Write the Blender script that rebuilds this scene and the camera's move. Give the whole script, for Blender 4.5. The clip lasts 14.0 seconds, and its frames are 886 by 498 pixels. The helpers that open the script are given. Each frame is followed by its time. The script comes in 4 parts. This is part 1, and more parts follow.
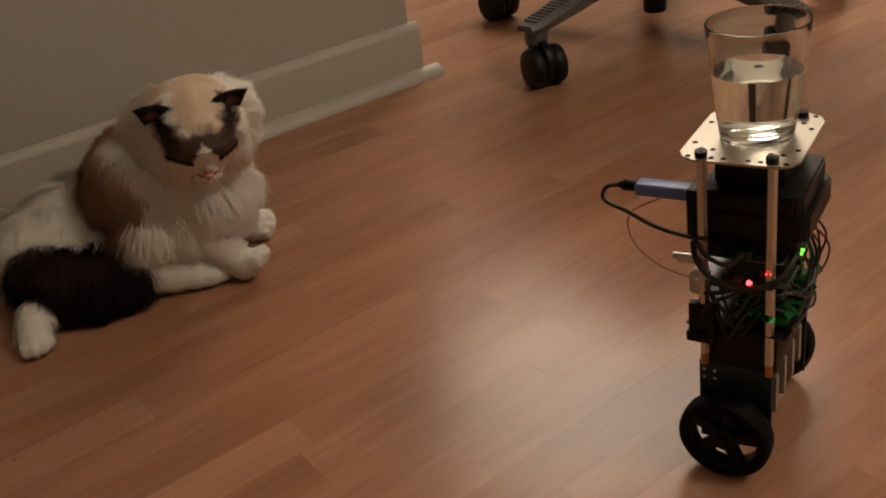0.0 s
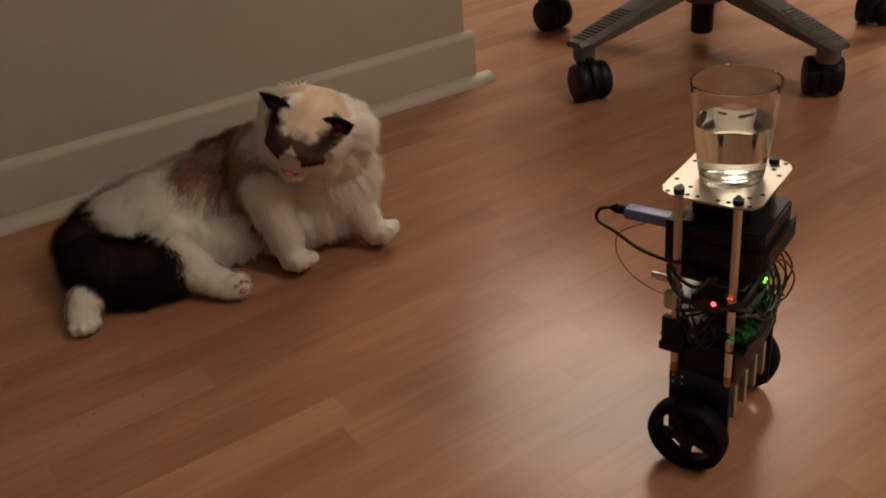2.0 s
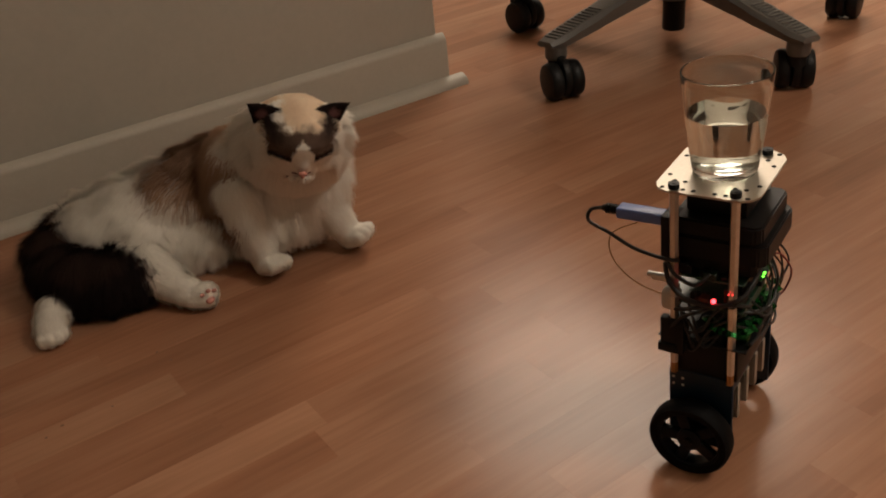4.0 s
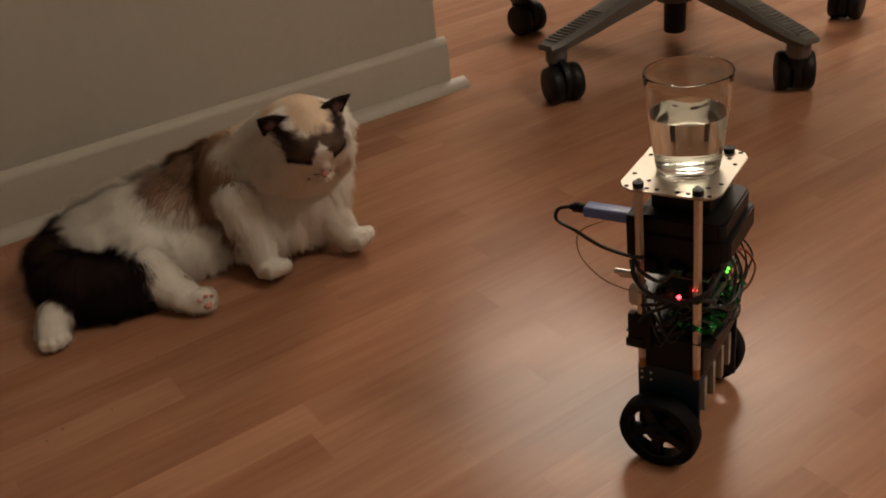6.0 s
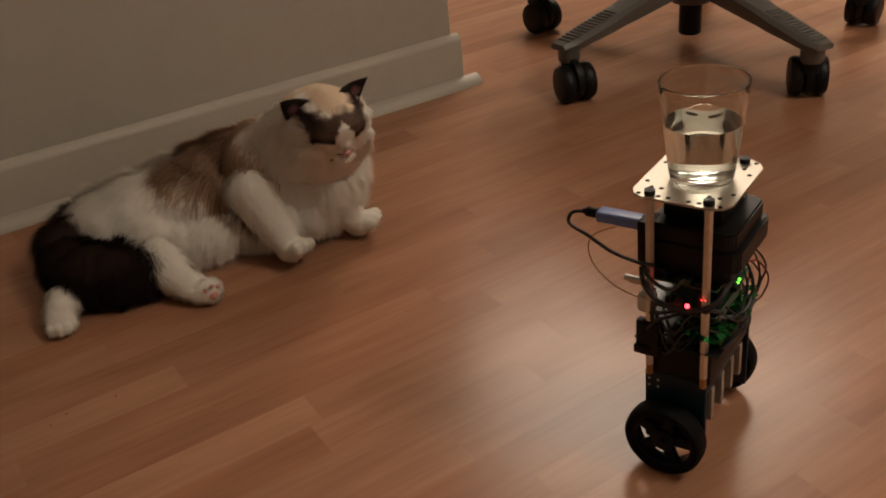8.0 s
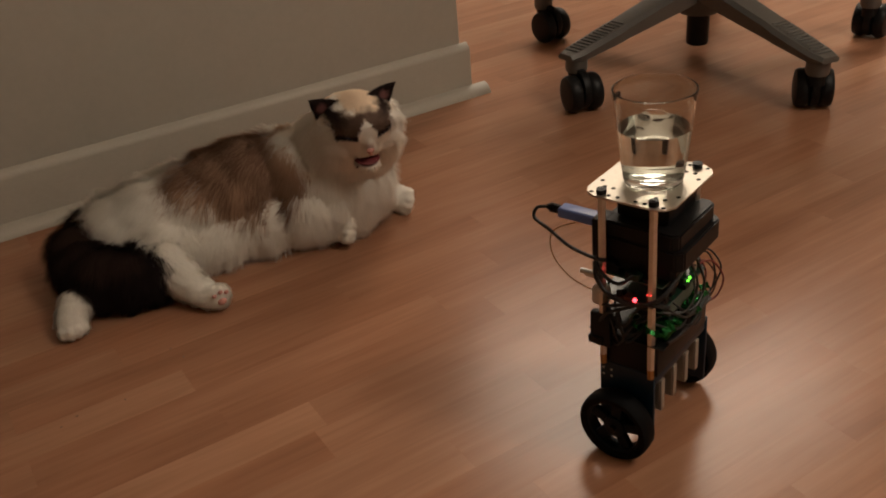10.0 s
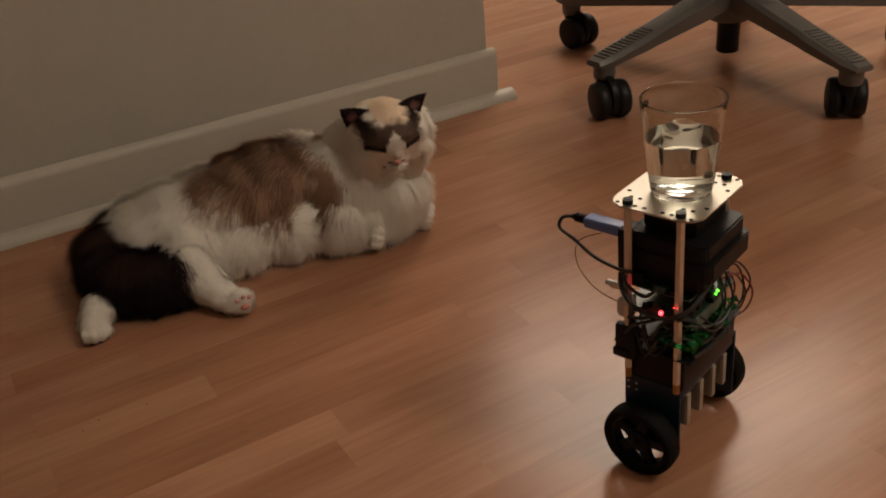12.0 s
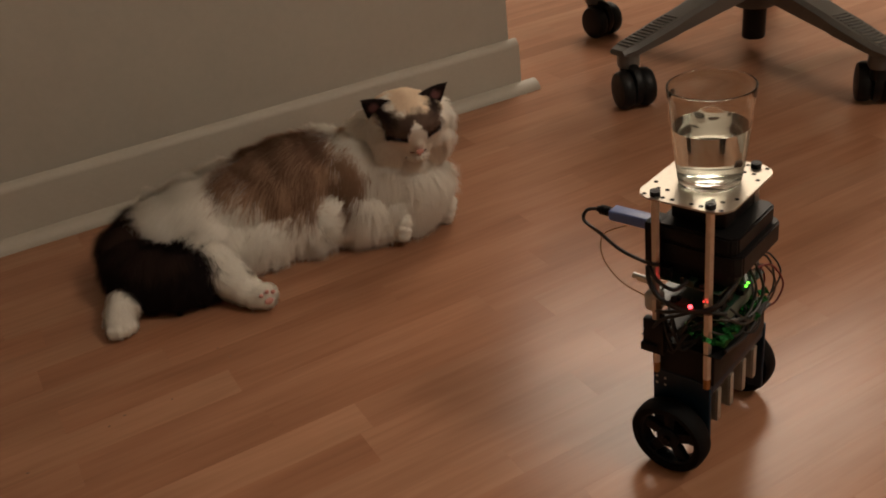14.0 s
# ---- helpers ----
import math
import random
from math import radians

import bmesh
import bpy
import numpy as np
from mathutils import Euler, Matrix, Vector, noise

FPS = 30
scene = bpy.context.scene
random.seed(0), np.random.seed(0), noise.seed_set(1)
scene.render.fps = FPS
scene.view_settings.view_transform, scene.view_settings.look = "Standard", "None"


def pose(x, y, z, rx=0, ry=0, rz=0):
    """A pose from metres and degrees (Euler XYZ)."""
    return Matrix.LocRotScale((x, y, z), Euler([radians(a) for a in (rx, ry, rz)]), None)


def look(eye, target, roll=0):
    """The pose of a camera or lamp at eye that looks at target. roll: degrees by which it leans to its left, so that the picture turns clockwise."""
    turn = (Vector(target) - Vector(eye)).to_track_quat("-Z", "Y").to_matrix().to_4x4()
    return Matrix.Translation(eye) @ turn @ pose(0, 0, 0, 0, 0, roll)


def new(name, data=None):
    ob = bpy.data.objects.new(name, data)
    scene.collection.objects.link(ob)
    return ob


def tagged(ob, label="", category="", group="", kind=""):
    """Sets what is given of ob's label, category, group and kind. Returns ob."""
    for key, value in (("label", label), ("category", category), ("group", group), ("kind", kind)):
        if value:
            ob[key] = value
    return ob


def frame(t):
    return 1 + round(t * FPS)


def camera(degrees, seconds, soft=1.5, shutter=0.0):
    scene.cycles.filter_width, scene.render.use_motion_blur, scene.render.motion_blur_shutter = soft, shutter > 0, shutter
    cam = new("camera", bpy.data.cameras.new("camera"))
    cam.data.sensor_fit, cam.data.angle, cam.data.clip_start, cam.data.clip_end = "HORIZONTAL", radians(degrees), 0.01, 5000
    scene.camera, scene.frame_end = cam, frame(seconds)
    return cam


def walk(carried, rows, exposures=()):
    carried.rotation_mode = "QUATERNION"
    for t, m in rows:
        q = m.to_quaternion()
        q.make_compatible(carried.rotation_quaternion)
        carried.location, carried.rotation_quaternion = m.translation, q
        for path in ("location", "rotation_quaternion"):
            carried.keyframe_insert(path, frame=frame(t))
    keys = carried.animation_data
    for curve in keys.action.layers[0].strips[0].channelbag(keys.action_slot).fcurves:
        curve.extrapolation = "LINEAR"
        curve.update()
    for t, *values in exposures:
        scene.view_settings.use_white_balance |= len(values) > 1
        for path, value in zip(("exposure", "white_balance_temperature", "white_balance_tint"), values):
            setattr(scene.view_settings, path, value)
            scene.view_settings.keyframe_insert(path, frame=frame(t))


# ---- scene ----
cam = camera(50.64, 14.0, soft=1.9, shutter=0.0)
PATH = [
    (0, -0.8999, -1.2370, 0.5402, -34.48, -30.13, -7.20),
    (0.5, -0.9199, -1.2824, 0.5760, -32.72, -31.54, -5.88),
    (1, -0.9338, -1.3062, 0.6051, -31.11, -30.70, -5.60),
    (1.5, -0.9344, -1.3051, 0.6093, -30.52, -30.69, -5.48),
    (2, -0.9374, -1.3027, 0.6064, -31.37, -30.78, -4.98),
    (2.5, -0.9350, -1.3097, 0.6088, -31.94, -30.95, -4.95),
    (3, -0.9308, -1.3089, 0.6016, -32.38, -30.74, -5.05),
    (5.5, -0.9129, -1.3192, 0.5880, -31.74, -29.92, -7.26),
    (6, -0.9116, -1.3236, 0.5946, -31.54, -30.08, -6.67),
    (6.5, -0.9096, -1.3258, 0.6000, -30.98, -30.37, -5.97),
    (7, -0.9061, -1.3248, 0.5980, -30.77, -30.59, -5.57),
    (9.5, -0.9023, -1.3488, 0.6129, -29.87, -30.05, -5.72),
    (10, -0.9024, -1.3459, 0.6163, -29.75, -30.24, -5.37),
    (10.5, -0.8981, -1.3375, 0.6117, -29.78, -30.31, -5.30),
    (11, -0.8975, -1.3375, 0.6124, -29.25, -30.13, -5.38),
    (11.5, -0.8998, -1.3331, 0.6156, -28.71, -29.92, -5.15),
    (12, -0.8984, -1.3344, 0.6146, -28.18, -29.87, -5.38),
    (12.5, -0.8952, -1.3358, 0.6123, -27.39, -29.50, -5.85),
    (13, -0.8979, -1.3422, 0.6215, -26.70, -28.99, -5.76),
    (13.5, -0.8966, -1.3373, 0.6130, -27.07, -29.78, -5.81),
    (14, -0.8929, -1.3315, 0.6083, -26.28, -30.04, -7.04),
]
walk(cam, [(t, pose(x, y, z, 0, 0, yaw) @ pose(0, 0, 0, 90 + pitch) @ pose(0, 0, 0, 0, 0, roll)) for t, x, y, z, yaw, pitch, roll in PATH],
     exposures=[(0.0, 0.0), (14.0, 0.0)])

# ---- light: a wide warm ceiling lamp in the far part of the room, an added fill bulb behind the camera ----
world = bpy.data.worlds.new("world")
scene.world = world
world.use_nodes = True
world.node_tree.nodes["Background"].inputs[0].default_value = (1.0, 0.72, 0.45, 1)
world.node_tree.nodes["Background"].inputs[1].default_value = 0.0


def area_lamp(name, place, target, sx, sy, watts, colour):
    data = bpy.data.lights.new(name, "AREA")
    data.shape, data.size, data.size_y, data.energy, data.color = "RECTANGLE", sx, sy, watts, colour
    ob = new(name, data)
    ob.matrix_world = look(place, target)
    return ob


LAMP = (1.0, 0.855, 0.70)
area_lamp("far_lamp_light", (1.68, 1.28, 2.33), (1.68, 1.28, 0.0), 1.60, 1.40, 56.0, LAMP)
# unseen fill light, added to brighten the cat, wall and near floor
FILL_AT = (0.38, -1.95, 2.00)
bulb = bpy.data.lights.new("fill_light", "POINT")
bulb.energy, bulb.shadow_soft_size, bulb.color = 48.0, 0.20, LAMP
new("fill_light", bulb).location = FILL_AT


# ---- materials ----
def nodes_of(name):
    m = bpy.data.materials.new(name)
    m.use_nodes = True
    return m, m.node_tree.nodes, m.node_tree.links, m.node_tree.nodes["Principled BSDF"]


def ramp(n, stops):
    r = n.new("ShaderNodeValToRGB")
    while len(r.color_ramp.elements) < len(stops):
        r.color_ramp.elements.new(0.5)
    for e, (p, c) in zip(r.color_ramp.elements, stops):
        e.position, e.color = p, (*c, 1)
    return r


def plain(name, colour, rough=0.5, metal=0.0, vary=0.12, scale=60.0, bump=0.0, coat=0.0, spec=0.5):
    """A surface with slight mottling at two scales, and relief."""
    m, n, l, b = nodes_of(name)
    co = n.new("ShaderNodeTexCoord")
    t1, t2 = n.new("ShaderNodeTexNoise"), n.new("ShaderNodeTexNoise")
    t1.inputs["Scale"].default_value, t2.inputs["Scale"].default_value = scale, scale * 7
    t1.inputs["Detail"].default_value = 6
    l.new(co.outputs["Object"], t1.inputs["Vector"])
    l.new(co.outputs["Object"], t2.inputs["Vector"])
    mix = n.new("ShaderNodeMath")
    mix.operation = "ADD"
    l.new(t1.outputs[0], mix.inputs[0])
    l.new(t2.outputs[0], mix.inputs[1])
    lo, hi = tuple(c * (1 - vary) for c in colour), tuple(min(1, c * (1 + vary)) for c in colour)
    half = n.new("ShaderNodeMath")
    half.operation = "MULTIPLY"
    half.inputs[1].default_value = 0.5
    l.new(mix.outputs[0], half.inputs[0])
    r = ramp(n, [(0.35, lo), (0.65, hi)])
    l.new(half.outputs[0], r.inputs[0])
    l.new(r.outputs[0], b.inputs["Base Color"])
    rr = n.new("ShaderNodeMapRange")
    rr.inputs["To Min"].default_value, rr.inputs["To Max"].default_value = max(0, rough - 0.08), min(1, rough + 0.08)
    l.new(t1.outputs[0], rr.inputs["Value"])
    l.new(rr.outputs[0], b.inputs["Roughness"])
    b.inputs["Metallic"].default_value = metal
    b.inputs["Coat Weight"].default_value = coat
    b.inputs["Specular IOR Level"].default_value = spec
    if bump:
        bp = n.new("ShaderNodeBump")
        bp.inputs["Strength"].default_value, bp.inputs["Distance"].default_value = bump, 0.001
        l.new(half.outputs[0], bp.inputs["Height"])
        l.new(bp.outputs[0], b.inputs["Normal"])
    return m


def wood_floor(name, per_island=False):
    """Beech-look laminate: each strip its own tone, grain along x, a satin lacquer."""
    m, n, l, b = nodes_of(name)
    geo = n.new("ShaderNodeNewGeometry")
    rnd = geo.outputs["Random Per Island"] if per_island else n.new("ShaderNodeObjectInfo").outputs["Random"]
    mp = n.new("ShaderNodeMapping")
    mp.inputs["Scale"].default_value = (3.0, 60.0, 1.0)
    off = n.new("ShaderNodeVectorMath")
    off.operation = "MULTIPLY_ADD"
    l.new(rnd, off.inputs[0])
    off.inputs[1].default_value = (17.0, 3.0, 0.0)
    l.new(geo.outputs["Position"], off.inputs[2])
    l.new(off.outputs[0], mp.inputs["Vector"])
    grain = n.new("ShaderNodeTexNoise")
    grain.inputs["Scale"].default_value, grain.inputs["Detail"].default_value, grain.inputs["Distortion"].default_value = 2.2, 8, 0.6
    l.new(mp.outputs[0], grain.inputs["Vector"])
    big = n.new("ShaderNodeTexNoise")
    mp2 = n.new("ShaderNodeMapping")
    mp2.inputs["Scale"].default_value = (2.2, 9.0, 1.0)
    l.new(off.outputs[0], mp2.inputs["Vector"])
    l.new(mp2.outputs[0], big.inputs["Vector"])
    big.inputs["Scale"].default_value, big.inputs["Detail"].default_value = 1.5, 3
    tone = ramp(n, FLOOR_TONES)
    l.new(rnd, tone.inputs[0])
    g = ramp(n, [(0.3, (0.90, 0.88, 0.86)), (0.7, (1.07, 1.06, 1.05))])
    l.new(grain.outputs[0], g.inputs[0])
    g2 = ramp(n, [(0.35, (0.88, 0.86, 0.84)), (0.65, (1.1, 1.1, 1.1))])
    l.new(big.outputs[0], g2.inputs[0])
    mul = n.new("ShaderNodeMixRGB")
    mul.blend_type, mul.inputs[0].default_value = "MULTIPLY", 1
    l.new(tone.outputs[0], mul.inputs[1])
    l.new(g.outputs[0], mul.inputs[2])
    mul2 = n.new("ShaderNodeMixRGB")
    mul2.blend_type, mul2.inputs[0].default_value = "MULTIPLY", 1
    l.new(mul.outputs[0], mul2.inputs[1])
    l.new(g2.outputs[0], mul2.inputs[2])
    l.new(mul2.outputs[0], b.inputs["Base Color"])
    wear = n.new("ShaderNodeTexNoise")
    wear.inputs["Scale"].default_value, wear.inputs["Detail"].default_value = 9.0, 5
    l.new(geo.outputs["Position"], wear.inputs["Vector"])
    rr = n.new("ShaderNodeMapRange")
    rr.inputs["To Min"].default_value, rr.inputs["To Max"].default_value = 0.22, 0.29
    l.new(wear.outputs[0], rr.inputs["Value"])
    l.new(rr.outputs[0], b.inputs["Roughness"])
    b.inputs["Specular IOR Level"].default_value = 0.29
    bp = n.new("ShaderNodeBump")
    bp.inputs["Strength"].default_value, bp.inputs["Distance"].default_value = 0.12, 0.0006
    l.new(grain.outputs[0], bp.inputs["Height"])
    l.new(bp.outputs[0], b.inputs["Normal"])
    return m


def fur_material(name, rough=0.8):
    """Fur in the colours of the coat, which its mesh carries, with lighter and darker hairs that let light through."""
    m, n, l, b = nodes_of(name)
    at = n.new("ShaderNodeAttribute")
    at.attribute_name = "coat"
    geo = n.new("ShaderNodeNewGeometry")
    r = ramp(n, [(0.0, (0.95, 0.945, 0.94)), (1.0, (1.06, 1.055, 1.05))])
    l.new(geo.outputs["Random Per Island"], r.inputs[0])
    mul = n.new("ShaderNodeMixRGB")
    mul.blend_type, mul.inputs[0].default_value = "MULTIPLY", 1
    l.new(at.outputs["Color"], mul.inputs[1])
    l.new(r.outputs[0], mul.inputs[2])
    l.new(mul.outputs[0], b.inputs["Base Color"])
    b.inputs["Roughness"].default_value = rough
    b.inputs["Specular IOR Level"].default_value = 0.15
    tr = n.new("ShaderNodeBsdfTranslucent")
    l.new(mul.outputs[0], tr.inputs["Color"])
    mx = n.new("ShaderNodeMixShader")
    mx.inputs[0].default_value = 0.35
    l.new(b.outputs[0], mx.inputs[1])
    l.new(tr.outputs[0], mx.inputs[2])
    l.new(mx.outputs[0], n["Material Output"].inputs["Surface"])
    return m


def glow(name, colour, strength):
    m, n, l, b = nodes_of(name)
    b.inputs["Base Color"].default_value = (*colour, 1)
    b.inputs["Emission Color"].default_value = (*colour, 1)
    b.inputs["Emission Strength"].default_value = strength
    return m


def glassy(name, colour, ior, rough=0.0):
    m, n, l, b = nodes_of(name)
    b.inputs["Base Color"].default_value = (*colour, 1)
    b.inputs["Roughness"].default_value, b.inputs["IOR"].default_value = rough, ior
    b.inputs["Transmission Weight"].default_value = 1.0
    return m


FLOOR_TONES = [(0.0, (0.315, 0.153, 0.088)), (0.3, (0.328, 0.163, 0.096)), (0.65, (0.341, 0.174, 0.104)), (1.0, (0.362, 0.193, 0.117))]
M_FLOOR, M_FLOOR_REST = wood_floor("laminate_strip"), wood_floor("laminate_strips", True)
M_JOINT = plain("laminate_joint", (0.17, 0.085, 0.045), 0.7)
M_WALL = plain("wall_paint", (0.42, 0.398, 0.345), 0.75, vary=0.03, scale=14, bump=0.15)
M_TRIM = plain("trim_paint", (0.405, 0.378, 0.322), 0.55, vary=0.03, scale=25, bump=0.08)
M_CEIL = plain("ceiling_paint", (0.80, 0.77, 0.72), 0.85, vary=0.03, scale=8)
M_GREY = plain("grey_plastic", (0.105, 0.102, 0.095), 0.42, vary=0.08, scale=90, bump=0.1)
M_BLACK = plain("black_plastic", (0.007, 0.007, 0.0075), 0.45, vary=0.25, scale=120, bump=0.1, spec=0.2)
M_RUBBER = plain("black_rubber", (0.0035, 0.0035, 0.004), 0.65, vary=0.3, scale=200, bump=0.2, spec=0.10)
M_FABRIC = plain("dark_fabric", (0.03, 0.03, 0.035), 0.9, vary=0.3, scale=200, bump=0.3)
M_ALU = plain("aluminium", (0.47, 0.435, 0.375), 0.48, 1.0, vary=0.06, scale=80, bump=0.05)
M_RIM = plain("dark_blue_plastic", (0.001, 0.004, 0.008), 0.45, vary=0.2, scale=90, spec=0.2)
M_BEAM = plain("dull_aluminium", (0.38, 0.36, 0.32), 0.45, 0.6, vary=0.1, scale=80, bump=0.05)
M_STEEL = plain("nickel", (0.64, 0.64, 0.61), 0.32, 1.0, vary=0.1, scale=150)
M_BRASS = plain("brass", (0.36, 0.22, 0.10), 0.35, 1.0, vary=0.12, scale=150)
M_BLUE = plain("blue_anodised", (0.002, 0.020, 0.042), 0.42, 0.3, vary=0.15, scale=90, bump=0.05)
M_BLUEPL = plain("blue_plastic", (0.14, 0.22, 0.55), 0.4, vary=0.06, scale=90)
M_PCB = plain("green_board", (0.006, 0.028, 0.014), 0.35, vary=0.3, scale=260, bump=0.1)
M_WHITEPL = plain("white_plastic", (0.52, 0.50, 0.45), 0.5, vary=0.05, scale=90)
M_FOAM = plain("pale_foam", (0.13, 0.14, 0.105), 0.8, vary=0.12, scale=120, bump=0.2)
M_FOIL = plain("green_film", (0.025, 0.17, 0.045), 0.10, 0.9, vary=0.3, scale=120, bump=0.6)
M_WIRE_K = plain("black_cable", (0.012, 0.012, 0.013), 0.45, vary=0.2)
M_WIRE_R = plain("red_cable", (0.16, 0.018, 0.014), 0.45, vary=0.2)
M_WIRE_B = plain("brown_cable", (0.10, 0.04, 0.02), 0.45, vary=0.2)
M_WIRE_C = plain("copper_wire", (0.45, 0.25, 0.12), 0.4, 0.6, vary=0.1)
M_RED_DIM = glow("small_red_diode", (1.0, 0.05, 0.04), 2.5)
M_RED, M_GREEN = glow("red_diode", (1.0, 0.04, 0.05), 8.0), glow("green_diode", (0.15, 1.0, 0.05), 3.0)
M_GLASS = glassy("clear_glass", (0.98, 1.0, 0.98), 1.36, 0.03)
M_WATER = glassy("clear_water", (0.97, 0.99, 0.98), 1.33)
M_FUR = fur_material("fur")
M_PINK = plain("pink_skin", (0.55, 0.26, 0.22), 0.5, vary=0.15, scale=300, bump=0.2)
M_MOUTH = plain("mouth_skin", (0.12, 0.014, 0.018), 0.65, vary=0.2, scale=200, bump=0.2)
M_EYE = plain("dark_eye", (0.02, 0.03, 0.05), 0.12, vary=0.2, scale=300, coat=0.5)
M_LAMPW = glow("lamp_diffuser", (1.0, 0.80, 0.60), 3.0)


# ---- mesh helpers ----
def box(bm, x0, x1, y0, y1, z0, z1, bevel=0.0, seg=2):
    made = bmesh.ops.create_cube(bm, size=1.0, matrix=Matrix.LocRotScale(((x0 + x1) / 2, (y0 + y1) / 2, (z0 + z1) / 2), None, (x1 - x0, y1 - y0, z1 - z0)))
    if bevel:
        es = list({e for v in made["verts"] for e in v.link_edges})
        bmesh.ops.bevel(bm, geom=es, offset=bevel, segments=seg, profile=0.5, affect="EDGES")
    return bm


def rod(bm, a, b, r, r2=None, seg=16):
    a, b = Vector(a), Vector(b)
    d = b - a
    m = Matrix.Translation((a + b) / 2) @ d.to_track_quat("Z", "Y").to_matrix().to_4x4()
    bmesh.ops.create_cone(bm, cap_ends=True, segments=seg, radius1=r, radius2=r if r2 is None else r2, depth=d.length, matrix=m)
    return bm


def ball(bm, c, rx, ry=None, rz=None, turn=(0, 0, 0), sub=3):
    bmesh.ops.create_icosphere(bm, subdivisions=sub, radius=1.0, matrix=Matrix.LocRotScale(c, Euler([radians(a) for a in turn]), (rx, ry or rx, rz or rx)))
    return bm


def lathe(bm, profile, seg=48, m=Matrix()):
    """Turns (radius, height) pairs about z."""
    rings = []
    for r, z in profile:
        if r < 1e-6:
            rings.append([bm.verts.new(m @ Vector((0, 0, z)))])
        else:
            rings.append([bm.verts.new(m @ Vector((r * math.cos(2 * math.pi * k / seg), r * math.sin(2 * math.pi * k / seg), z))) for k in range(seg)])
    for a, b in zip(rings, rings[1:]):
        for k in range(seg):
            j = (k + 1) % seg
            if len(a) == 1 and len(b) > 1:
                bm.faces.new((a[0], b[j], b[k]))
            elif len(b) == 1 and len(a) > 1:
                bm.faces.new((a[k], a[j], b[0]))
            elif len(a) > 1:
                bm.faces.new((a[k], a[j], b[j], b[k]))
    return bm


def tube(bm, points, r, seg=8, steps=6, taper=None):
    """A round tube along a smooth curve through the points."""
    p = [Vector(q) for q in points]
    path = []
    for i in range(len(p) - 1):
        a, b, c, d = p[max(i - 1, 0)], p[i], p[i + 1], p[min(i + 2, len(p) - 1)]
        for k in range(steps):
            t = k / steps
            path.append(0.5 * ((2 * b) + (c - a) * t + (2 * a - 5 * b + 4 * c - d) * t * t + (3 * b - a - 3 * c + d) * t ** 3))
    path.append(p[-1])
    rings, side = [], None
    for i, q in enumerate(path):
        d = (path[min(i + 1, len(path) - 1)] - path[max(i - 1, 0)]).normalized()
        if side is None:
            side = d.orthogonal().normalized()
        side = (side - d * side.dot(d)).normalized()
        up = d.cross(side)
        rad = r if taper is None else r * taper(i / (len(path) - 1))
        rings.append([bm.verts.new(q + rad * (side * math.cos(2 * math.pi * k / seg) + up * math.sin(2 * math.pi * k / seg))) for k in range(seg)])
    for a, b in zip(rings, rings[1:]):
        for k in range(seg):
            bm.faces.new((a[k], a[(k + 1) % seg], b[(k + 1) % seg], b[k]))
    bm.faces.new(rings[0][::-1])
    bm.faces.new(rings[-1])
    return bm


def mesh_of(name, bm, material, smooth=True):
    bmesh.ops.recalc_face_normals(bm, faces=bm.faces[:])
    me = bpy.data.meshes.new(name)
    bm.to_mesh(me)
    bm.free()
    me.materials.append(material)
    if smooth:
        me.shade_smooth()
        me.set_sharp_from_angle(angle=radians(38))
    return me


def part(name, bm, material, parent, label="", at=None, smooth=True):
    ob = new(name, mesh_of(name, bm, material, smooth))
    ob.parent = parent
    if at is not None:
        ob.matrix_basis = at
    if label:
        ob["label"] = label
    return ob


def thing(name, bm, material, label, category, kind="", group="", at=None, smooth=True):
    ob = new(name, mesh_of(name, bm, material, smooth))
    if at is not None:
        ob.matrix_basis = at
    return tagged(ob, label, category, group, kind)


def base(name, place, label, category, group=""):
    ob = new(name)
    ob.empty_display_size = 0.05
    ob.matrix_basis = place if isinstance(place, Matrix) else Matrix.Translation(place)
    return tagged(ob, label, category, group)


# ---- the room ----
bm = bmesh.new()
box(bm, -3.2, 3.4, -3.0, 3.6, -0.08, -0.004)
floor = thing("floor", bm, M_JOINT, "beech-look laminate floor laid in narrow staggered strips", "floor", "structure")
bm = bmesh.new()
box(bm, -3.055, -0.048, 0.016, 0.136, -0.002, 2.4, 0.003)
WALL_AT = pose(0, 0.0045, 0, 0, 0, -1.0)
thing("wall_partition", bm, M_WALL, "plain painted partition wall ending in an outer corner", "wall", "structure", at=WALL_AT)
for nm, b6 in (("wall_north", (-3.2, 3.4, 3.5, 3.6)), ("wall_south", (-3.2, 3.4, -3.0, -2.9)), ("wall_east", (3.3, 3.4, -2.9, 3.5)), ("wall_west", (-3.2, -3.1, -2.9, 3.5))):
    bm = bmesh.new()
    box(bm, *b6, -0.002, 2.4)
    thing(nm, bm, M_WALL, "plain painted wall of the room", "wall", "structure")
bm = bmesh.new()
box(bm, -3.2, 3.4, -3.0, 3.6, 2.402, 2.5)
thing("ceiling", bm, M_CEIL, "plain white painted ceiling", "ceiling", "structure")


def sweep(bm, profile, x0, x1):
    """A moulding along x from a (y, z) outline."""
    a = [bm.verts.new((x0, y, z)) for y, z in profile]
    b = [bm.verts.new((x1, y, z)) for y, z in profile]
    for k in range(len(profile)):
        j = (k + 1) % len(profile)
        bm.faces.new((a[k], a[j], b[j], b[k]))
    bm.faces.new(a[::-1])
    bm.faces.new(b)
    return bm


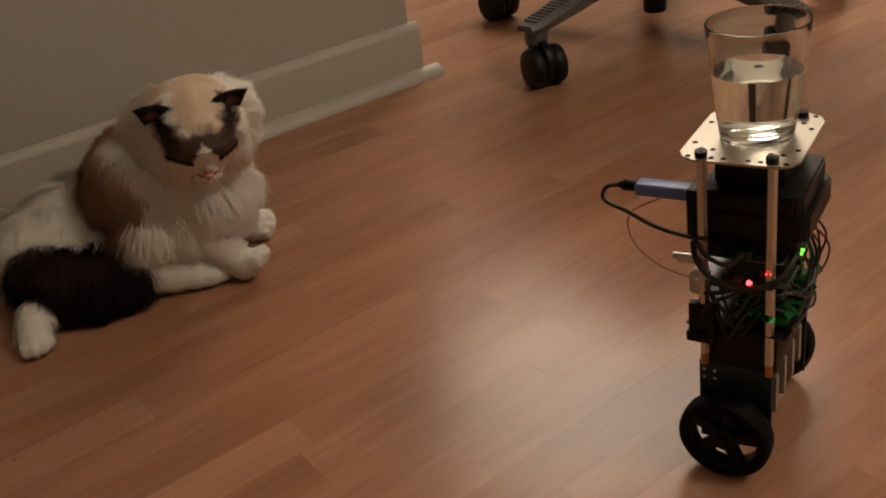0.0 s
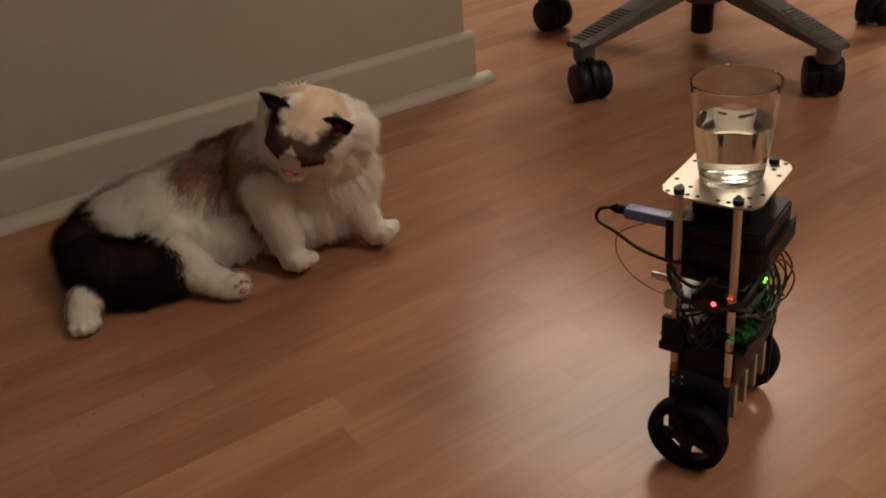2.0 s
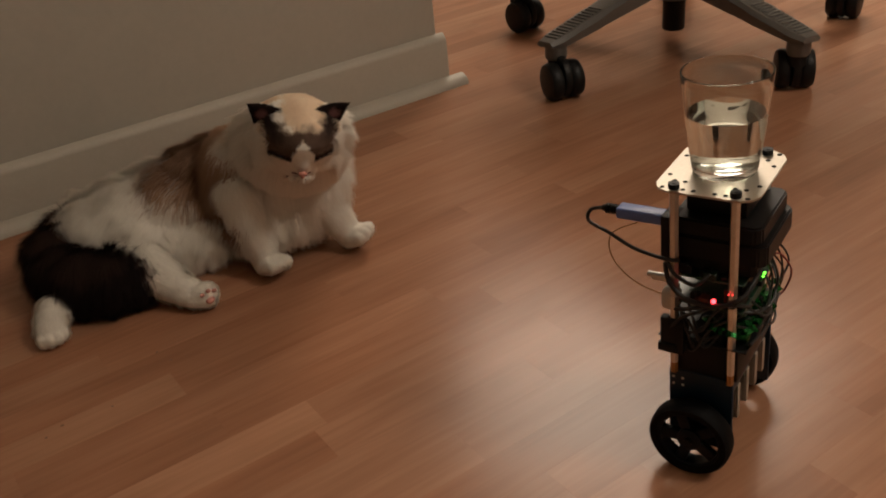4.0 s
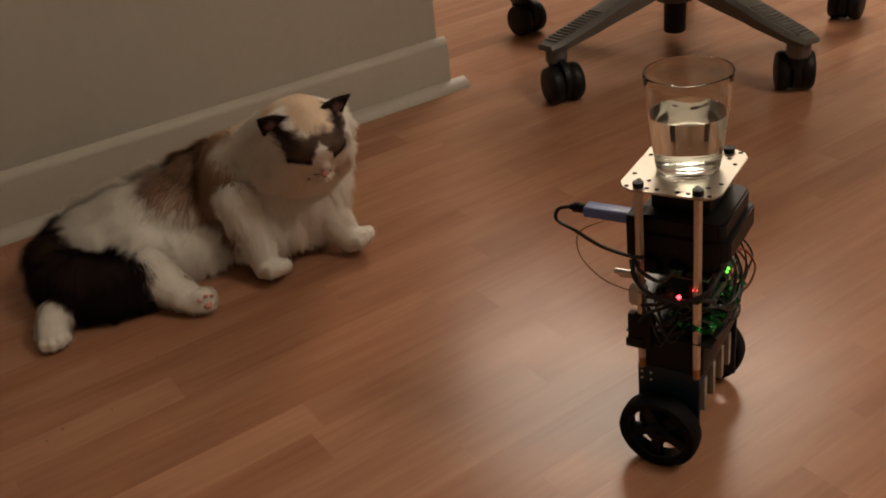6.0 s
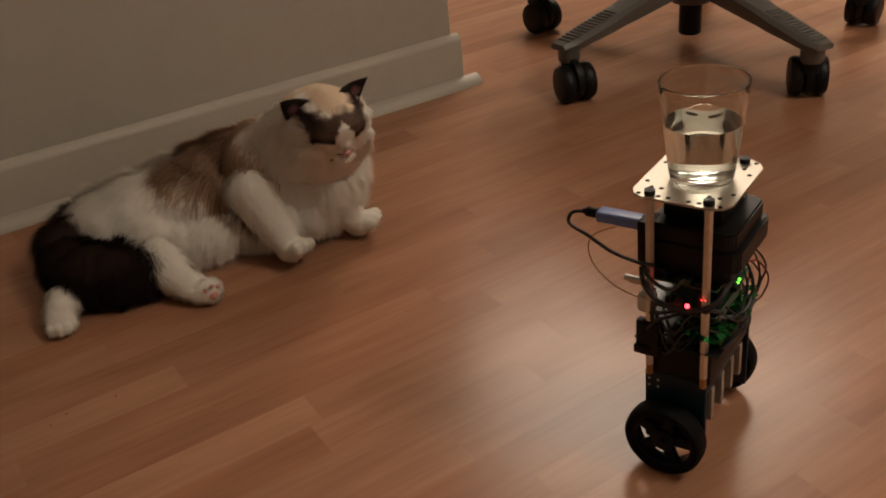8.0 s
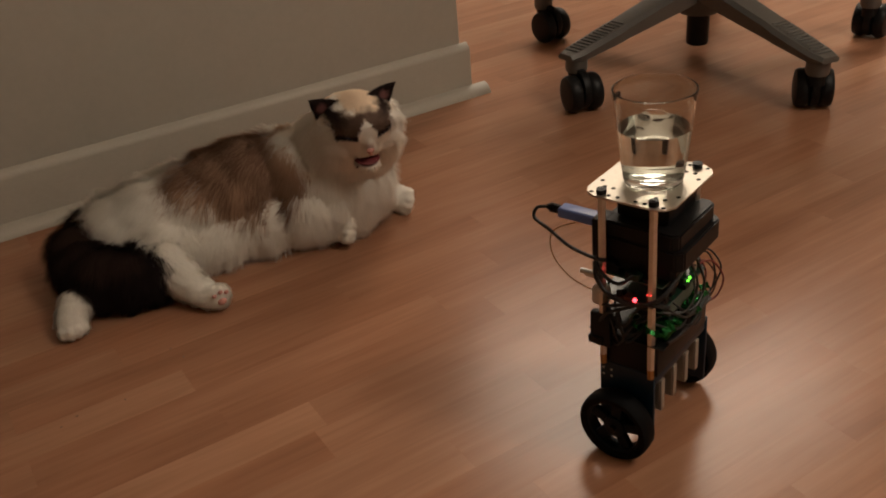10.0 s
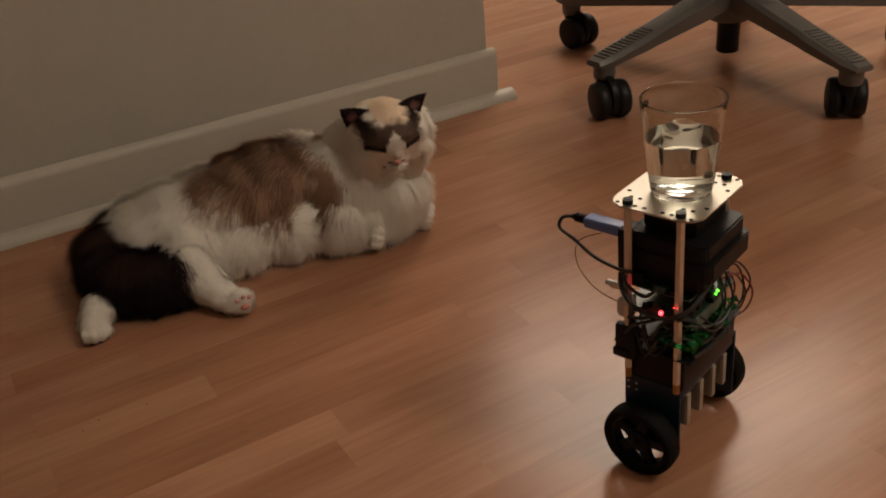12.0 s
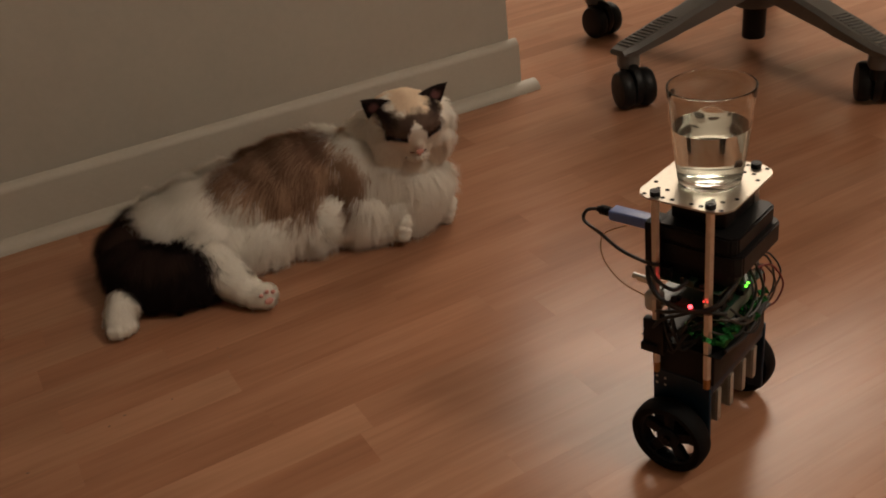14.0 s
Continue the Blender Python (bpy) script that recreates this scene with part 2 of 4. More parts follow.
bm = sweep(bmesh.new(), [(0.0155, 0.0), (0.004, 0.0), (0.004, 0.080), (0.005, 0.085), (0.0085, 0.089), (0.0125, 0.0925), (0.0155, 0.0935)], -3.05, -0.036)
thing("baseboard", bm, M_TRIM, "painted baseboard with a rounded top edge", "baseboard", "structure", at=WALL_AT)
quarter = [(0.0035, 0.0)] + [(0.0035 - 0.0205 * math.cos(a), 0.017 * math.sin(a)) for a in np.linspace(0, math.pi / 2, 8)]
bm = sweep(bmesh.new(), quarter, -3.05, -0.010)
thing("trim", bm, M_TRIM, "painted quarter-round strip along the baseboard", "trim", "structure", at=WALL_AT)

lamp = base("ceiling_light", (1.68, 1.28, 2.402), "square ceiling light with a warm diffuser", "lamp")
bm = bmesh.new()
box(bm, -0.83, 0.83, -0.73, 0.73, -0.03, -0.0005, 0.004)
part("frame", bm, M_CEIL, lamp)
bm = bmesh.new()
box(bm, -0.80, 0.80, -0.70, 0.70, -0.05, -0.0305, 0.006)
part("diffuser", bm, M_LAMPW, lamp)
# body for the added fill light, always out of view
fill_pendant = base("added_fill_lamp", FILL_AT, "added bare warm fill bulb hanging unseen on a cord from the ceiling", "lamp")
bm = bmesh.new()
ball(bm, (0, 0, 0), 0.032, sub=3)
part("glowing_bulb", bm, M_LAMPW, fill_pendant)
bm = bmesh.new()
rod(bm, (0, 0, 0.030), (0, 0, 0.085), 0.017)
part("bulb_socket", bm, M_CEIL, fill_pendant)
bm = bmesh.new()
rod(bm, (0, 0, 0.085), (0, 0, 0.4005), 0.003, seg=10)
part("cord", bm, M_CEIL, fill_pendant)


# ---- office chair ----
def office_chair():
    ch = base("office_chair", (0.383, -0.129, 0), "grey office swivel chair on a five-star base with twin castors", "chair")
    bm = bmesh.new()
    rod(bm, (0, 0, 0.024), (0, 0, 0.155), 0.0205, seg=32)
    bmesh.ops.bevel(bm, geom=[e for e in bm.edges if e.calc_length() < 0.006], offset=0.002, segments=2, affect="EDGES")
    rod(bm, (0, 0, 0.150), (0, 0, 0.42), 0.014, seg=24)
    part("gas_column", bm, M_BLACK, ch, "black steel gas column")
    bm = bmesh.new()
    lathe(bm, [(0, 0.085), (0.036, 0.085), (0.042, 0.092), (0.045, 0.13), (0.04, 0.155), (0.03, 0.165), (0, 0.165)], 40)
    part("hub", bm, M_GREY, ch)
    bm = bmesh.new()
    box(bm, -0.27, 0.27, -0.27, 0.27, 0.42, 0.50, 0.035, 4)
    part("seat", bm, M_FABRIC, ch, "dark upholstered seat")
    phase, reach = 186.6, 0.349
    for k, swivel in enumerate((-106, 46, 20, 20, -88)):
        a = phase + 72 * k
        arm = Matrix.Rotation(radians(a), 4, "Z")
        # the arm: a hollow-looking beam, broad at the hub, flat and ribbed at its end
        bm = bmesh.new()
        prof = []
        for s in np.linspace(0.0, 1.0, 15):
            x = 0.03 + s * (reach - 0.03)
            w = 0.029 - 0.009 * s + (0.003 if s > 0.62 else 0.0)
            top = 0.155 - 0.058 * s ** 0.92
            thick = 0.042 - 0.026 * s
            if s > 0.96:
                w, thick = w * 0.72, thick * 0.6
            prof.append((x, w, top, thick))
        rings = []
        for x, w, top, thick in prof:
            rings.append([bm.verts.new(v) for v in ((x, -w, top - 0.006), (x, -w * 0.72, top), (x, w * 0.72, top), (x, w, top - 0.006), (x, w * 0.8, top - thick), (x, -w * 0.8, top - thick))])
        for r0, r1 in zip(rings, rings[1:]):
            for j in range(6):
                bm.faces.new((r0[j], r0[(j + 1) % 6], r1[(j + 1) % 6], r1[j]))
        bm.faces.new(rings[0])
        bm.faces.new(rings[-1][::-1])
        leg = part("leg", bm, M_GREY, ch, at=arm)
        for j in range(13):
            x = 0.222 + j * 0.0092
            s = (x - 0.03) / (reach - 0.03)
            top = 0.155 - 0.058 * s ** 0.92
            bm = bmesh.new()
            box(bm, x - 0.0024, x + 0.0024, -0.013, 0.013, top - 0.001, top + 0.0022, 0.0009, 1)
            part("grip_rib", bm, M_GREY, leg)
        bm = bmesh.new()
        lathe(bm, [(0, 0.062), (0.0165, 0.062), (0.0185, 0.066), (0.0185, 0.093), (0, 0.093)], 28, Matrix.Translation((reach - 0.026, 0, 0)))
        part("socket", bm, M_GREY, leg)
        c = base("castor", arm @ pose(reach - 0.026, 0, 0, 0, 0, swivel - a), "", "")
        c.parent = ch
        for w in (-1, 1):
            bm = bmesh.new()
            turn = Matrix.Translation((0.022, w * 0.0180, 0.0315)) @ Matrix.Rotation(radians(90), 4, "X")
            lathe(bm, [(0, -0.0115), (0.0225, -0.0115), (0.0285, -0.0100), (0.0310, -0.0058), (0.0315, 0.0), (0.0310, 0.0058), (0.0285, 0.0100), (0.0225, 0.0115), (0.0125, 0.0123), (0, 0.0123)], 40, turn)
            part("castor_wheel", bm, M_BLACK, c)
        bm = bmesh.new()
        lathe(bm, [(0, -0.006), (0.033, -0.0058), (0.0345, 0.0), (0.033, 0.0058), (0, 0.006)], 32, Matrix.Translation((0.019, 0, 0.0365)) @ Matrix.Rotation(radians(90), 4, "X"))
        rod(bm, (0, 0, 0.045), (0, 0, 0.066), 0.014, seg=20)
        part("castor_hood", bm, M_BLACK, c)
    return ch


office_chair()

# ---- the balancing robot; its own x runs along the axle, its wheels stand on z = 0 ----
RW = 0.0350
ROBOT = [
    (0, -0.3907, -0.8905, 20.58, -2.80), (0.5, -0.4031, -0.8743, 20.24, -2.08), (1, -0.4074, -0.8611, 20.15, -1.91),
    (1.5, -0.4077, -0.8564, 21.05, -1.08), (2, -0.4066, -0.8685, 20.60, -1.68), (2.5, -0.3975, -0.8844, 20.85, -1.61),
    (3, -0.3949, -0.8974, 20.99, -2.12), (5.5, -0.4043, -0.8741, 23.99, -1.78), (6, -0.4046, -0.8700, 24.07, -1.57),
    (6.5, -0.3985, -0.8788, 23.99, -1.73), (7, -0.3955, -0.8909, 24.44, -2.03), (9.5, -0.4108, -0.8435, 19.22, -0.91),
    (10, -0.4105, -0.8352, 19.45, -0.98), (10.5, -0.4113, -0.8360, 19.43, -0.89), (11, -0.4087, -0.8419, 19.38, -1.39),
    (11.5, -0.4101, -0.8386, 18.84, -1.71), (12, -0.4117, -0.8344, 19.09, -1.31), (12.5, -0.4119, -0.8349, 19.36, -0.99),
    (13, -0.4071, -0.8376, 19.47, -1.32), (13.5, -0.4105, -0.8367, 19.33, -1.13), (14, -0.4145, -0.8393, 19.85, -1.03),
]


def robot_pose(row):
    return pose(row[1], row[2], RW, 0, 0, row[3]) @ pose(0, 0, 0, row[4]) @ pose(0, 0, -RW)


HP = 0.2632
PLATE_Y = -0.0058
robot = base("balancing_robot", robot_pose(ROBOT[0]), "two-wheeled balancing robot of stacked boards carrying a water glass", "robot")


def outline_plate(bm, pts, z0, z1):
    a = [bm.verts.new((x, y, z0)) for x, y in pts]
    b = [bm.verts.new((x, y, z1)) for x, y in pts]
    for k in range(len(pts)):
        j = (k + 1) % len(pts)
        bm.faces.new((a[k], a[j], b[j], b[k]))
    bm.faces.new(a[::-1])
    bm.faces.new(b)
    return bm


def top_plate():
    # aluminium sheet with cut corners and drilled holes
    hx, hy, cut = 0.0455, 0.0395, 0.0125
    pts = []
    for sx, sy in ((-1, -1), (1, -1), (1, 1), (-1, 1)):
        cx, cy = sx * hx, PLATE_Y + sy * hy
        corner = [(cx, cy - sy * cut), (cx - sx * cut * 0.30, cy - sy * cut * 0.42), (cx - sx * cut * 0.42, cy - sy * cut * 0.30), (cx - sx * cut, cy)]
        pts += corner if sx * sy > 0 else corner[::-1]
    bm = outline_plate(bmesh.new(), pts, HP - 0.0016, HP)
    plate = part("top_plate", bm, M_ALU, robot, "brushed aluminium plate with drilled holes")
    holes = []
    for sx in (-1, 1):
        for y in (-0.032, -0.016, -0.008, 0.008, 0.016, 0.032):
            holes.append((sx * 0.040, y))
        for y in (-0.027, -0.019, 0.019, 0.027):
            holes.append((sx * 0.027, y))
    holes += [(-0.018, -0.034), (0.018, -0.034), (0.018, 0.034), (-0.018, 0.034)]
    # nothing is drilled: black discs paint the dark inside each hole
    for x, y in holes:
        bm = bmesh.new()
        rod(bm, (x, y + PLATE_Y, HP - 0.001), (x, y + PLATE_Y, HP + 0.0002), 0.0019, seg=12)
        part("hole_disc", bm, M_RUBBER, plate, smooth=False)


top_plate()
for sx in (-1, 1):
    for sy in (-1, 1):
        x, y = sx * 0.039, PLATE_Y + sy * 0.0232
        bm = bmesh.new()
        for z0, z1 in ((0.170, HP - 0.0018), (0.130, 0.168)):
            rod(bm, (x, y, z0), (x, y, z1), 0.0036, seg=6)
        post = part("standoff_post", bm, M_STEEL, robot, "nickel-plated hexagonal standoff", smooth=False)
        bm = bmesh.new()
        rod(bm, (x, y, 0.1035), (x, y, 0.1295), 0.0034, seg=6)
        part("lower_standoff", bm, M_STEEL, post, smooth=False)
        bm = bmesh.new()
        rod(bm, (x, y, 0.0935), (x, y, 0.1034), 0.0032, seg=6)
        part("brass_foot", bm, M_BRASS, post, "brass spacer", smooth=False)
        bm = bmesh.new()
        rod(bm, (x, y, HP), (x, y, HP + 0.0042), 0.0042, seg=20)
        rod(bm, (x, y, HP + 0.0042), (x, y, HP + 0.0046), 0.0022, seg=6)
        part("socket_screw", bm, M_BLACK, post)

# the stacked decks share one offset from the wheels' middle
DECKS = Matrix.Translation((0.004, -0.006, 0.006))


def deck(name, bm, material, parent, label="", smooth=True):
    bm.transform(DECKS)
    return part(name, bm, material, parent, label, smooth=smooth)


# battery case under the plate
def chamfered(bm, x0, x1, y0, y1, z0, z1, c):
    """A box whose upright edges are cut by c."""
    pts = [(x0 + c, y0), (x1 - c, y0), (x1, y0 + c), (x1, y1 - c), (x1 - c, y1), (x0 + c, y1), (x0, y1 - c), (x0, y0 + c)]
    return outline_plate(bm, pts, z0, z1)


bm = chamfered(bmesh.new(), -0.034, 0.044, -0.044, 0.030, 0.194, 0.2125, 0.006)
bmesh.ops.bevel(bm, geom=bm.edges[:], offset=0.0014, segments=2, affect="EDGES")
part_case = deck("battery_case", bm, M_BLACK, robot, "black plastic battery case")
bm = chamfered(bmesh.new(), -0.034, 0.040, -0.040, 0.030, 0.2129, 0.2275, 0.005)
bmesh.ops.bevel(bm, geom=bm.edges[:], offset=0.0016, segments=2, affect="EDGES")
deck("case_lid", bm, M_BLACK, part_case)
bm = chamfered(bmesh.new(), -0.030, 0.038, -0.036, 0.026, 0.183, 0.1936, 0.004)
deck("case_base", bm, M_BLACK, part_case)
bm = bmesh.new()
box(bm, -0.022, 0.030, -0.026, 0.022, 0.2279, 0.2552, 0.003)
deck("spacer_block", bm, M_BLACK, robot)
bm = bmesh.new()
box(bm, -0.0375, -0.016, 0.024, 0.037, 0.190, 0.2280, 0.002)
deck("charger_body", bm, M_BLACK, robot)

# blue plug with its cable
bm = bmesh.new()
box(bm, -0.020, -0.006, 0.036, 0.082, 0.2090, 0.2185, 0.0022, 3)
plug = deck("usb_plug", bm, M_BLUEPL, robot, "blue plastic plug")
bm = bmesh.new()
rod(bm, (-0.013, 0.0815, 0.2138), (-0.013, 0.096, 0.2138), 0.0042, 0.0026, seg=16)
for k in range(3):
    rod(bm, (-0.013, 0.085 + 0.003 * k, 0.2138), (-0.013, 0.0865 + 0.003 * k, 0.2138), 0.0044, seg=16)
deck("strain_relief", bm, M_BLACK, plug)
bm = bmesh.new()
tube(bm, [(-0.013, 0.095, 0.2138), (-0.015, 0.106, 0.211), (-0.020, 0.106, 0.203), (-0.028, 0.085, 0.200), (-0.040, 0.058, 0.197), (-0.046, 0.030, 0.196), (-0.046, 0.018, 0.197)], 0.0016)
deck("plug_cable", bm, M_WIRE_K, plug)
bm = bmesh.new()
tube(bm, [(-0.024, 0.060, 0.212), (-0.026, 0.083, 0.198), (-0.033, 0.080, 0.180), (-0.040, 0.058, 0.166), (-0.042, 0.032, 0.160)], 0.0006, 6)
deck("thin_wire", bm, M_WIRE_C, robot)

# upper board with its connectors
def board(z, x0, x1, y0, y1, name, mat=M_PCB):
    bm = bmesh.new()
    box(bm, x0, x1, y0, y1, z, z + 0.0016, 0.0004, 1)
    return deck(name, bm, mat, robot)


ub = board(0.178, -0.038, 0.048, -0.030, 0.030, "upper_board")
for x, y, z, w, d, h, mat, nm in ((-0.030, 0.022, 0.1797, 0.012, 0.014, 0.009, M_BLACK, "socket"), (-0.020, -0.012, 0.1797, 0.010, 0.008, 0.0025, M_BLACK, "chip"),
                                  (0.020, -0.026, 0.1797, 0.046, 0.006, 0.009, M_BLACK, "pin_header"), (0.006, 0.008, 0.1797, 0.014, 0.014, 0.002, M_BLACK, "chip"),
                                  (-0.036, -0.004, 0.1797, 0.008, 0.010, 0.006, M_PCB, "socket"), (0.030, 0.01, 0.1797, 0.012, 0.012, 0.011, M_BLACK, "capacitor_block")):
    bm = bmesh.new()
    box(bm, x - w / 2, x + w / 2, y - d / 2, y + d / 2, z, z + h, 0.0006, 1)
    deck(nm, bm, mat, ub)
for k in range(14):
    bm = bmesh.new()
    box(bm, -0.002 + k * 0.0033, -0.0010 + k * 0.0033, -0.0275, -0.0265, 0.1885, 0.1935)
    deck("pin", bm, M_STEEL, ub, smooth=False)
mb = board(0.156, -0.042, 0.044, -0.031, 0.031, "middle_board")
bm = bmesh.new()
box(bm, -0.016, 0.040, -0.026, 0.022, 0.1345, 0.1555, 0.003)
deck("foam_block", bm, M_FOAM, robot, "pale foam block between the boards")
bm = bmesh.new()
box(bm, -0.046, -0.032, 0.020, 0.034, 0.148, 0.166, 0.004, 3)
deck("white_connector", bm, M_WHITEPL, robot, "white plastic connector")
bm = bmesh.new()
box(bm, 0.044, 0.058, -0.012, 0.010, 0.150, 0.172, 0.004, 3)
deck("white_connector", bm, M_WHITEPL, robot, "white plastic connector")
bm = bmesh.new()
rod(bm, (-0.040, 0.030, 0.176), (-0.040, 0.046, 0.176), 0.0025)
rod(bm, (-0.036, 0.030, 0.171), (-0.036, 0.044, 0.171), 0.0022)
deck("metal_pin", bm, M_STEEL, robot)
lb = board(0.122, -0.046, 0.050, -0.036, 0.036, "lower_deck", M_BLACK)
bm = bmesh.new()
for x0 in (-0.036, 0.006):
    box(bm, x0, x0 + 0.030, -0.0335, -0.006, 0.1237, 0.1335, 0.003, 2)
deck("battery_cell", bm, M_FOIL, robot, "cells in shiny green film")
bm = bmesh.new()
for j, (x, y) in enumerate(((-0.034, -0.012), (-0.026, 0.0), (-0.012, -0.016), (0.016, -0.020), (0.028, -0.014), (0.034, -0.024))):
    ball(bm, (x, y, 0.134), 0.009, 0.006, 0.0028, (10 * j, 25 - 9 * j, 37 * j), 2)
deck("film_crease", bm, M_FOIL, robot)
bm = bmesh.new()
box(bm, -0.048, -0.040, 0.014, 0.034, 0.108, 0.142, 0.002)
box(bm, -0.050, -0.040, 0.020, 0.035, 0.110, 0.118, 0.001)
deck("side_bracket", bm, M_BLACK, robot)
bm = bmesh.new()
box(bm, -0.040, 0.058, -0.028, 0.027, 0.0875, 0.1215, 0.002)
deck("controller_case", bm, M_BLACK, robot)

# cables
random.seed(5)
for k in range(9):
    bm = bmesh.new()
    o, z0 = 0.012 * random.random(), 0.160 + 0.014 * random.random()
    y0 = -0.026 + 0.028 * random.random()
    tube(bm, [(0.040, y0, z0), (0.052 + o * 0.5, y0 - 0.006, z0 - 0.004), (0.057 + o * 0.7, y0 - 0.010 - o * 0.6, z0 - 0.022), (0.057 + o * 0.6, y0 - 0.010, z0 - 0.042), (0.050, y0 - 0.004, max(0.116, z0 - 0.052)), (0.038, y0, 0.118)], 0.0009, 6)
    deck("jumper_wire", bm, (M_WIRE_R, M_WIRE_B, M_WIRE_R, M_WIRE_K)[k % 4], robot)
for pts, r in (([(-0.044, 0.030, 0.192), (-0.048, 0.026, 0.178), (-0.050, 0.012, 0.166), (-0.048, -0.012, 0.163), (-0.045, -0.030, 0.172), (-0.030, -0.036, 0.182), (-0.010, -0.034, 0.184)], 0.0021),
               ([(-0.044, 0.030, 0.196), (-0.050, 0.020, 0.186), (-0.050, 0.004, 0.180), (-0.040, -0.004, 0.186)], 0.0017),
               ([(-0.044, 0.024, 0.150), (-0.049, 0.010, 0.156), (-0.049, -0.010, 0.164), (-0.046, -0.026, 0.166), (-0.034, -0.034, 0.160)], 0.0017),
               ([(-0.046, 0.026, 0.132), (-0.050, 0.014, 0.148), (-0.049, 0.0, 0.156), (-0.044, -0.010, 0.160)], 0.0015),
               ([(0.010, -0.032, 0.180), (0.012, -0.038, 0.160), (0.004, -0.037, 0.140), (0.000, -0.036, 0.124)], 0.0012),
               ([(0.020, -0.032, 0.180), (0.024, -0.039, 0.156), (0.018, -0.038, 0.138), (0.016, -0.036, 0.124)], 0.0012),
               ([(-0.040, -0.037, 0.128), (-0.010, -0.039, 0.124), (0.020, -0.038, 0.127), (0.048, -0.034, 0.130)], 0.0016)):
    bm = bmesh.new()
    tube(bm, pts, r)
    deck("cable", bm, M_WIRE_K, robot)
for nm, p, mat, r in (("red_diode", (-0.0485, -0.0102, 0.1676), M_RED, 0.0019), ("red_diode", (-0.0480, -0.0215, 0.1760), M_RED_DIM, 0.0007), ("red_diode", (-0.0480, -0.0245, 0.1764), M_RED_DIM, 0.0007),
                      ("green_diode", (0.008, -0.0325, 0.1660), M_GREEN, 0.0013), ("green_diode", (0.0045, -0.0325, 0.1648), M_GREEN, 0.0011)):
    bm = bmesh.new()
    ball(bm, p, r, sub=2)
    deck(nm, bm, mat, robot, "lit " + nm.replace("_", " "))

# small things crowded on the decks
random.seed(21)
for k in range(46):
    z = random.choice((0.1237, 0.1237, 0.1577, 0.1577, 0.1797))
    side = random.random() < 0.5
    x = random.uniform(-0.040, -0.030) if side else random.uniform(-0.030, 0.044)
    y = random.uniform(-0.028, 0.028) if side else random.uniform(-0.031, -0.020)
    w, d, h = random.uniform(0.003, 0.010), random.uniform(0.003, 0.008), random.uniform(0.003, 0.013)
    bm = bmesh.new()
    if k % 4 == 0:
        rod(bm, (x, y, z), (x, y, z + h), w * 0.45, seg=14)
    else:
        box(bm, x - w / 2, x + w / 2, y - d / 2, y + d / 2, z, z + h, 0.0005, 1)
    deck("component", bm, (M_BLACK, M_BLACK, M_PCB, M_BLACK, M_RUBBER, M_WIRE_B)[k % 6], robot)
for k in range(14):
    bm = bmesh.new()
    x0, x1 = random.uniform(-0.044, -0.010), random.uniform(0.005, 0.046)
    z0, z1 = random.uniform(0.124, 0.184), random.uniform(0.124, 0.184)
    yy = -0.034 - 0.005 * random.random()
    if k % 2:
        tube(bm, [(x0, -0.026, z0), (x0 * 0.7 + x1 * 0.3, yy - 0.003, z0 * 0.6 + z1 * 0.4 - 0.008), (x0 * 0.3 + x1 * 0.7, yy - 0.002, z0 * 0.3 + z1 * 0.7 - 0.006), (x1, -0.028, z1)], 0.0010, 6)
    else:
        ya, yb = random.uniform(-0.030, -0.005), random.uniform(0.005, 0.030)
        tube(bm, [(-0.036, ya, z0), (-0.046, ya * 0.6 + yb * 0.4, z0 - 0.010), (-0.047, ya * 0.3 + yb * 0.7, z1 - 0.010), (-0.038, yb, z1)], 0.0011, 6)
    deck("cable", bm, M_WIRE_K, robot)
for k, (x, y, z, a) in enumerate(((-0.034, -0.030, 0.138, 20), (-0.026, -0.034, 0.140, -25), (0.004, -0.036, 0.136, 30), (0.014, -0.035, 0.140, -15), (0.026, -0.036, 0.138, 24), (0.036, -0.034, 0.142, -30), (-0.020, -0.038, 0.139, 12), (-0.038, -0.037, 0.141, -18), (-0.047, -0.026, 0.139, -75), (-0.047, -0.012, 0.141, -100), (0.010, -0.040, 0.134, 10), (0.024, -0.040, 0.143, -8))):
    bm = bmesh.new()
    q = bmesh.new()
    for j in range(7):
        t = j / 6
        q.verts.new((-0.009 + 0.018 * t, 0.0016 * math.sin(9 * t + k), -0.004 + 0.0015 * math.sin(5 * t)))
        q.verts.new((-0.009 + 0.018 * t, 0.0016 * math.cos(7 * t + k) - 0.001, 0.005 + 0.0015 * math.cos(6 * t)))
    q.verts.ensure_lookup_table()
    for j in range(6):
        q.faces.new((q.verts[2 * j], q.verts[2 * j + 2], q.verts[2 * j + 3], q.verts[2 * j + 1]))
    bmesh.ops.solidify(q, geom=q.faces[:], thickness=0.0005)
    q.transform(pose(x, y, z, -55, 0, a) @ Matrix.Scale(0.62, 4))
    bm.free()
    deck("film_flap", q, M_FOIL, robot, "shiny green film")

# blue chassis: two end plates, motors between aluminium beams
CHASSIS = Matrix.Translation((0.0195, 0, 0))
WHEEL_X = (-0.0465, 0.0855)


def frame_part(name, bm, material, parent, label="", smooth=True):
    bm.transform(CHASSIS)
    return part(name, bm, material, parent, label, smooth=smooth)


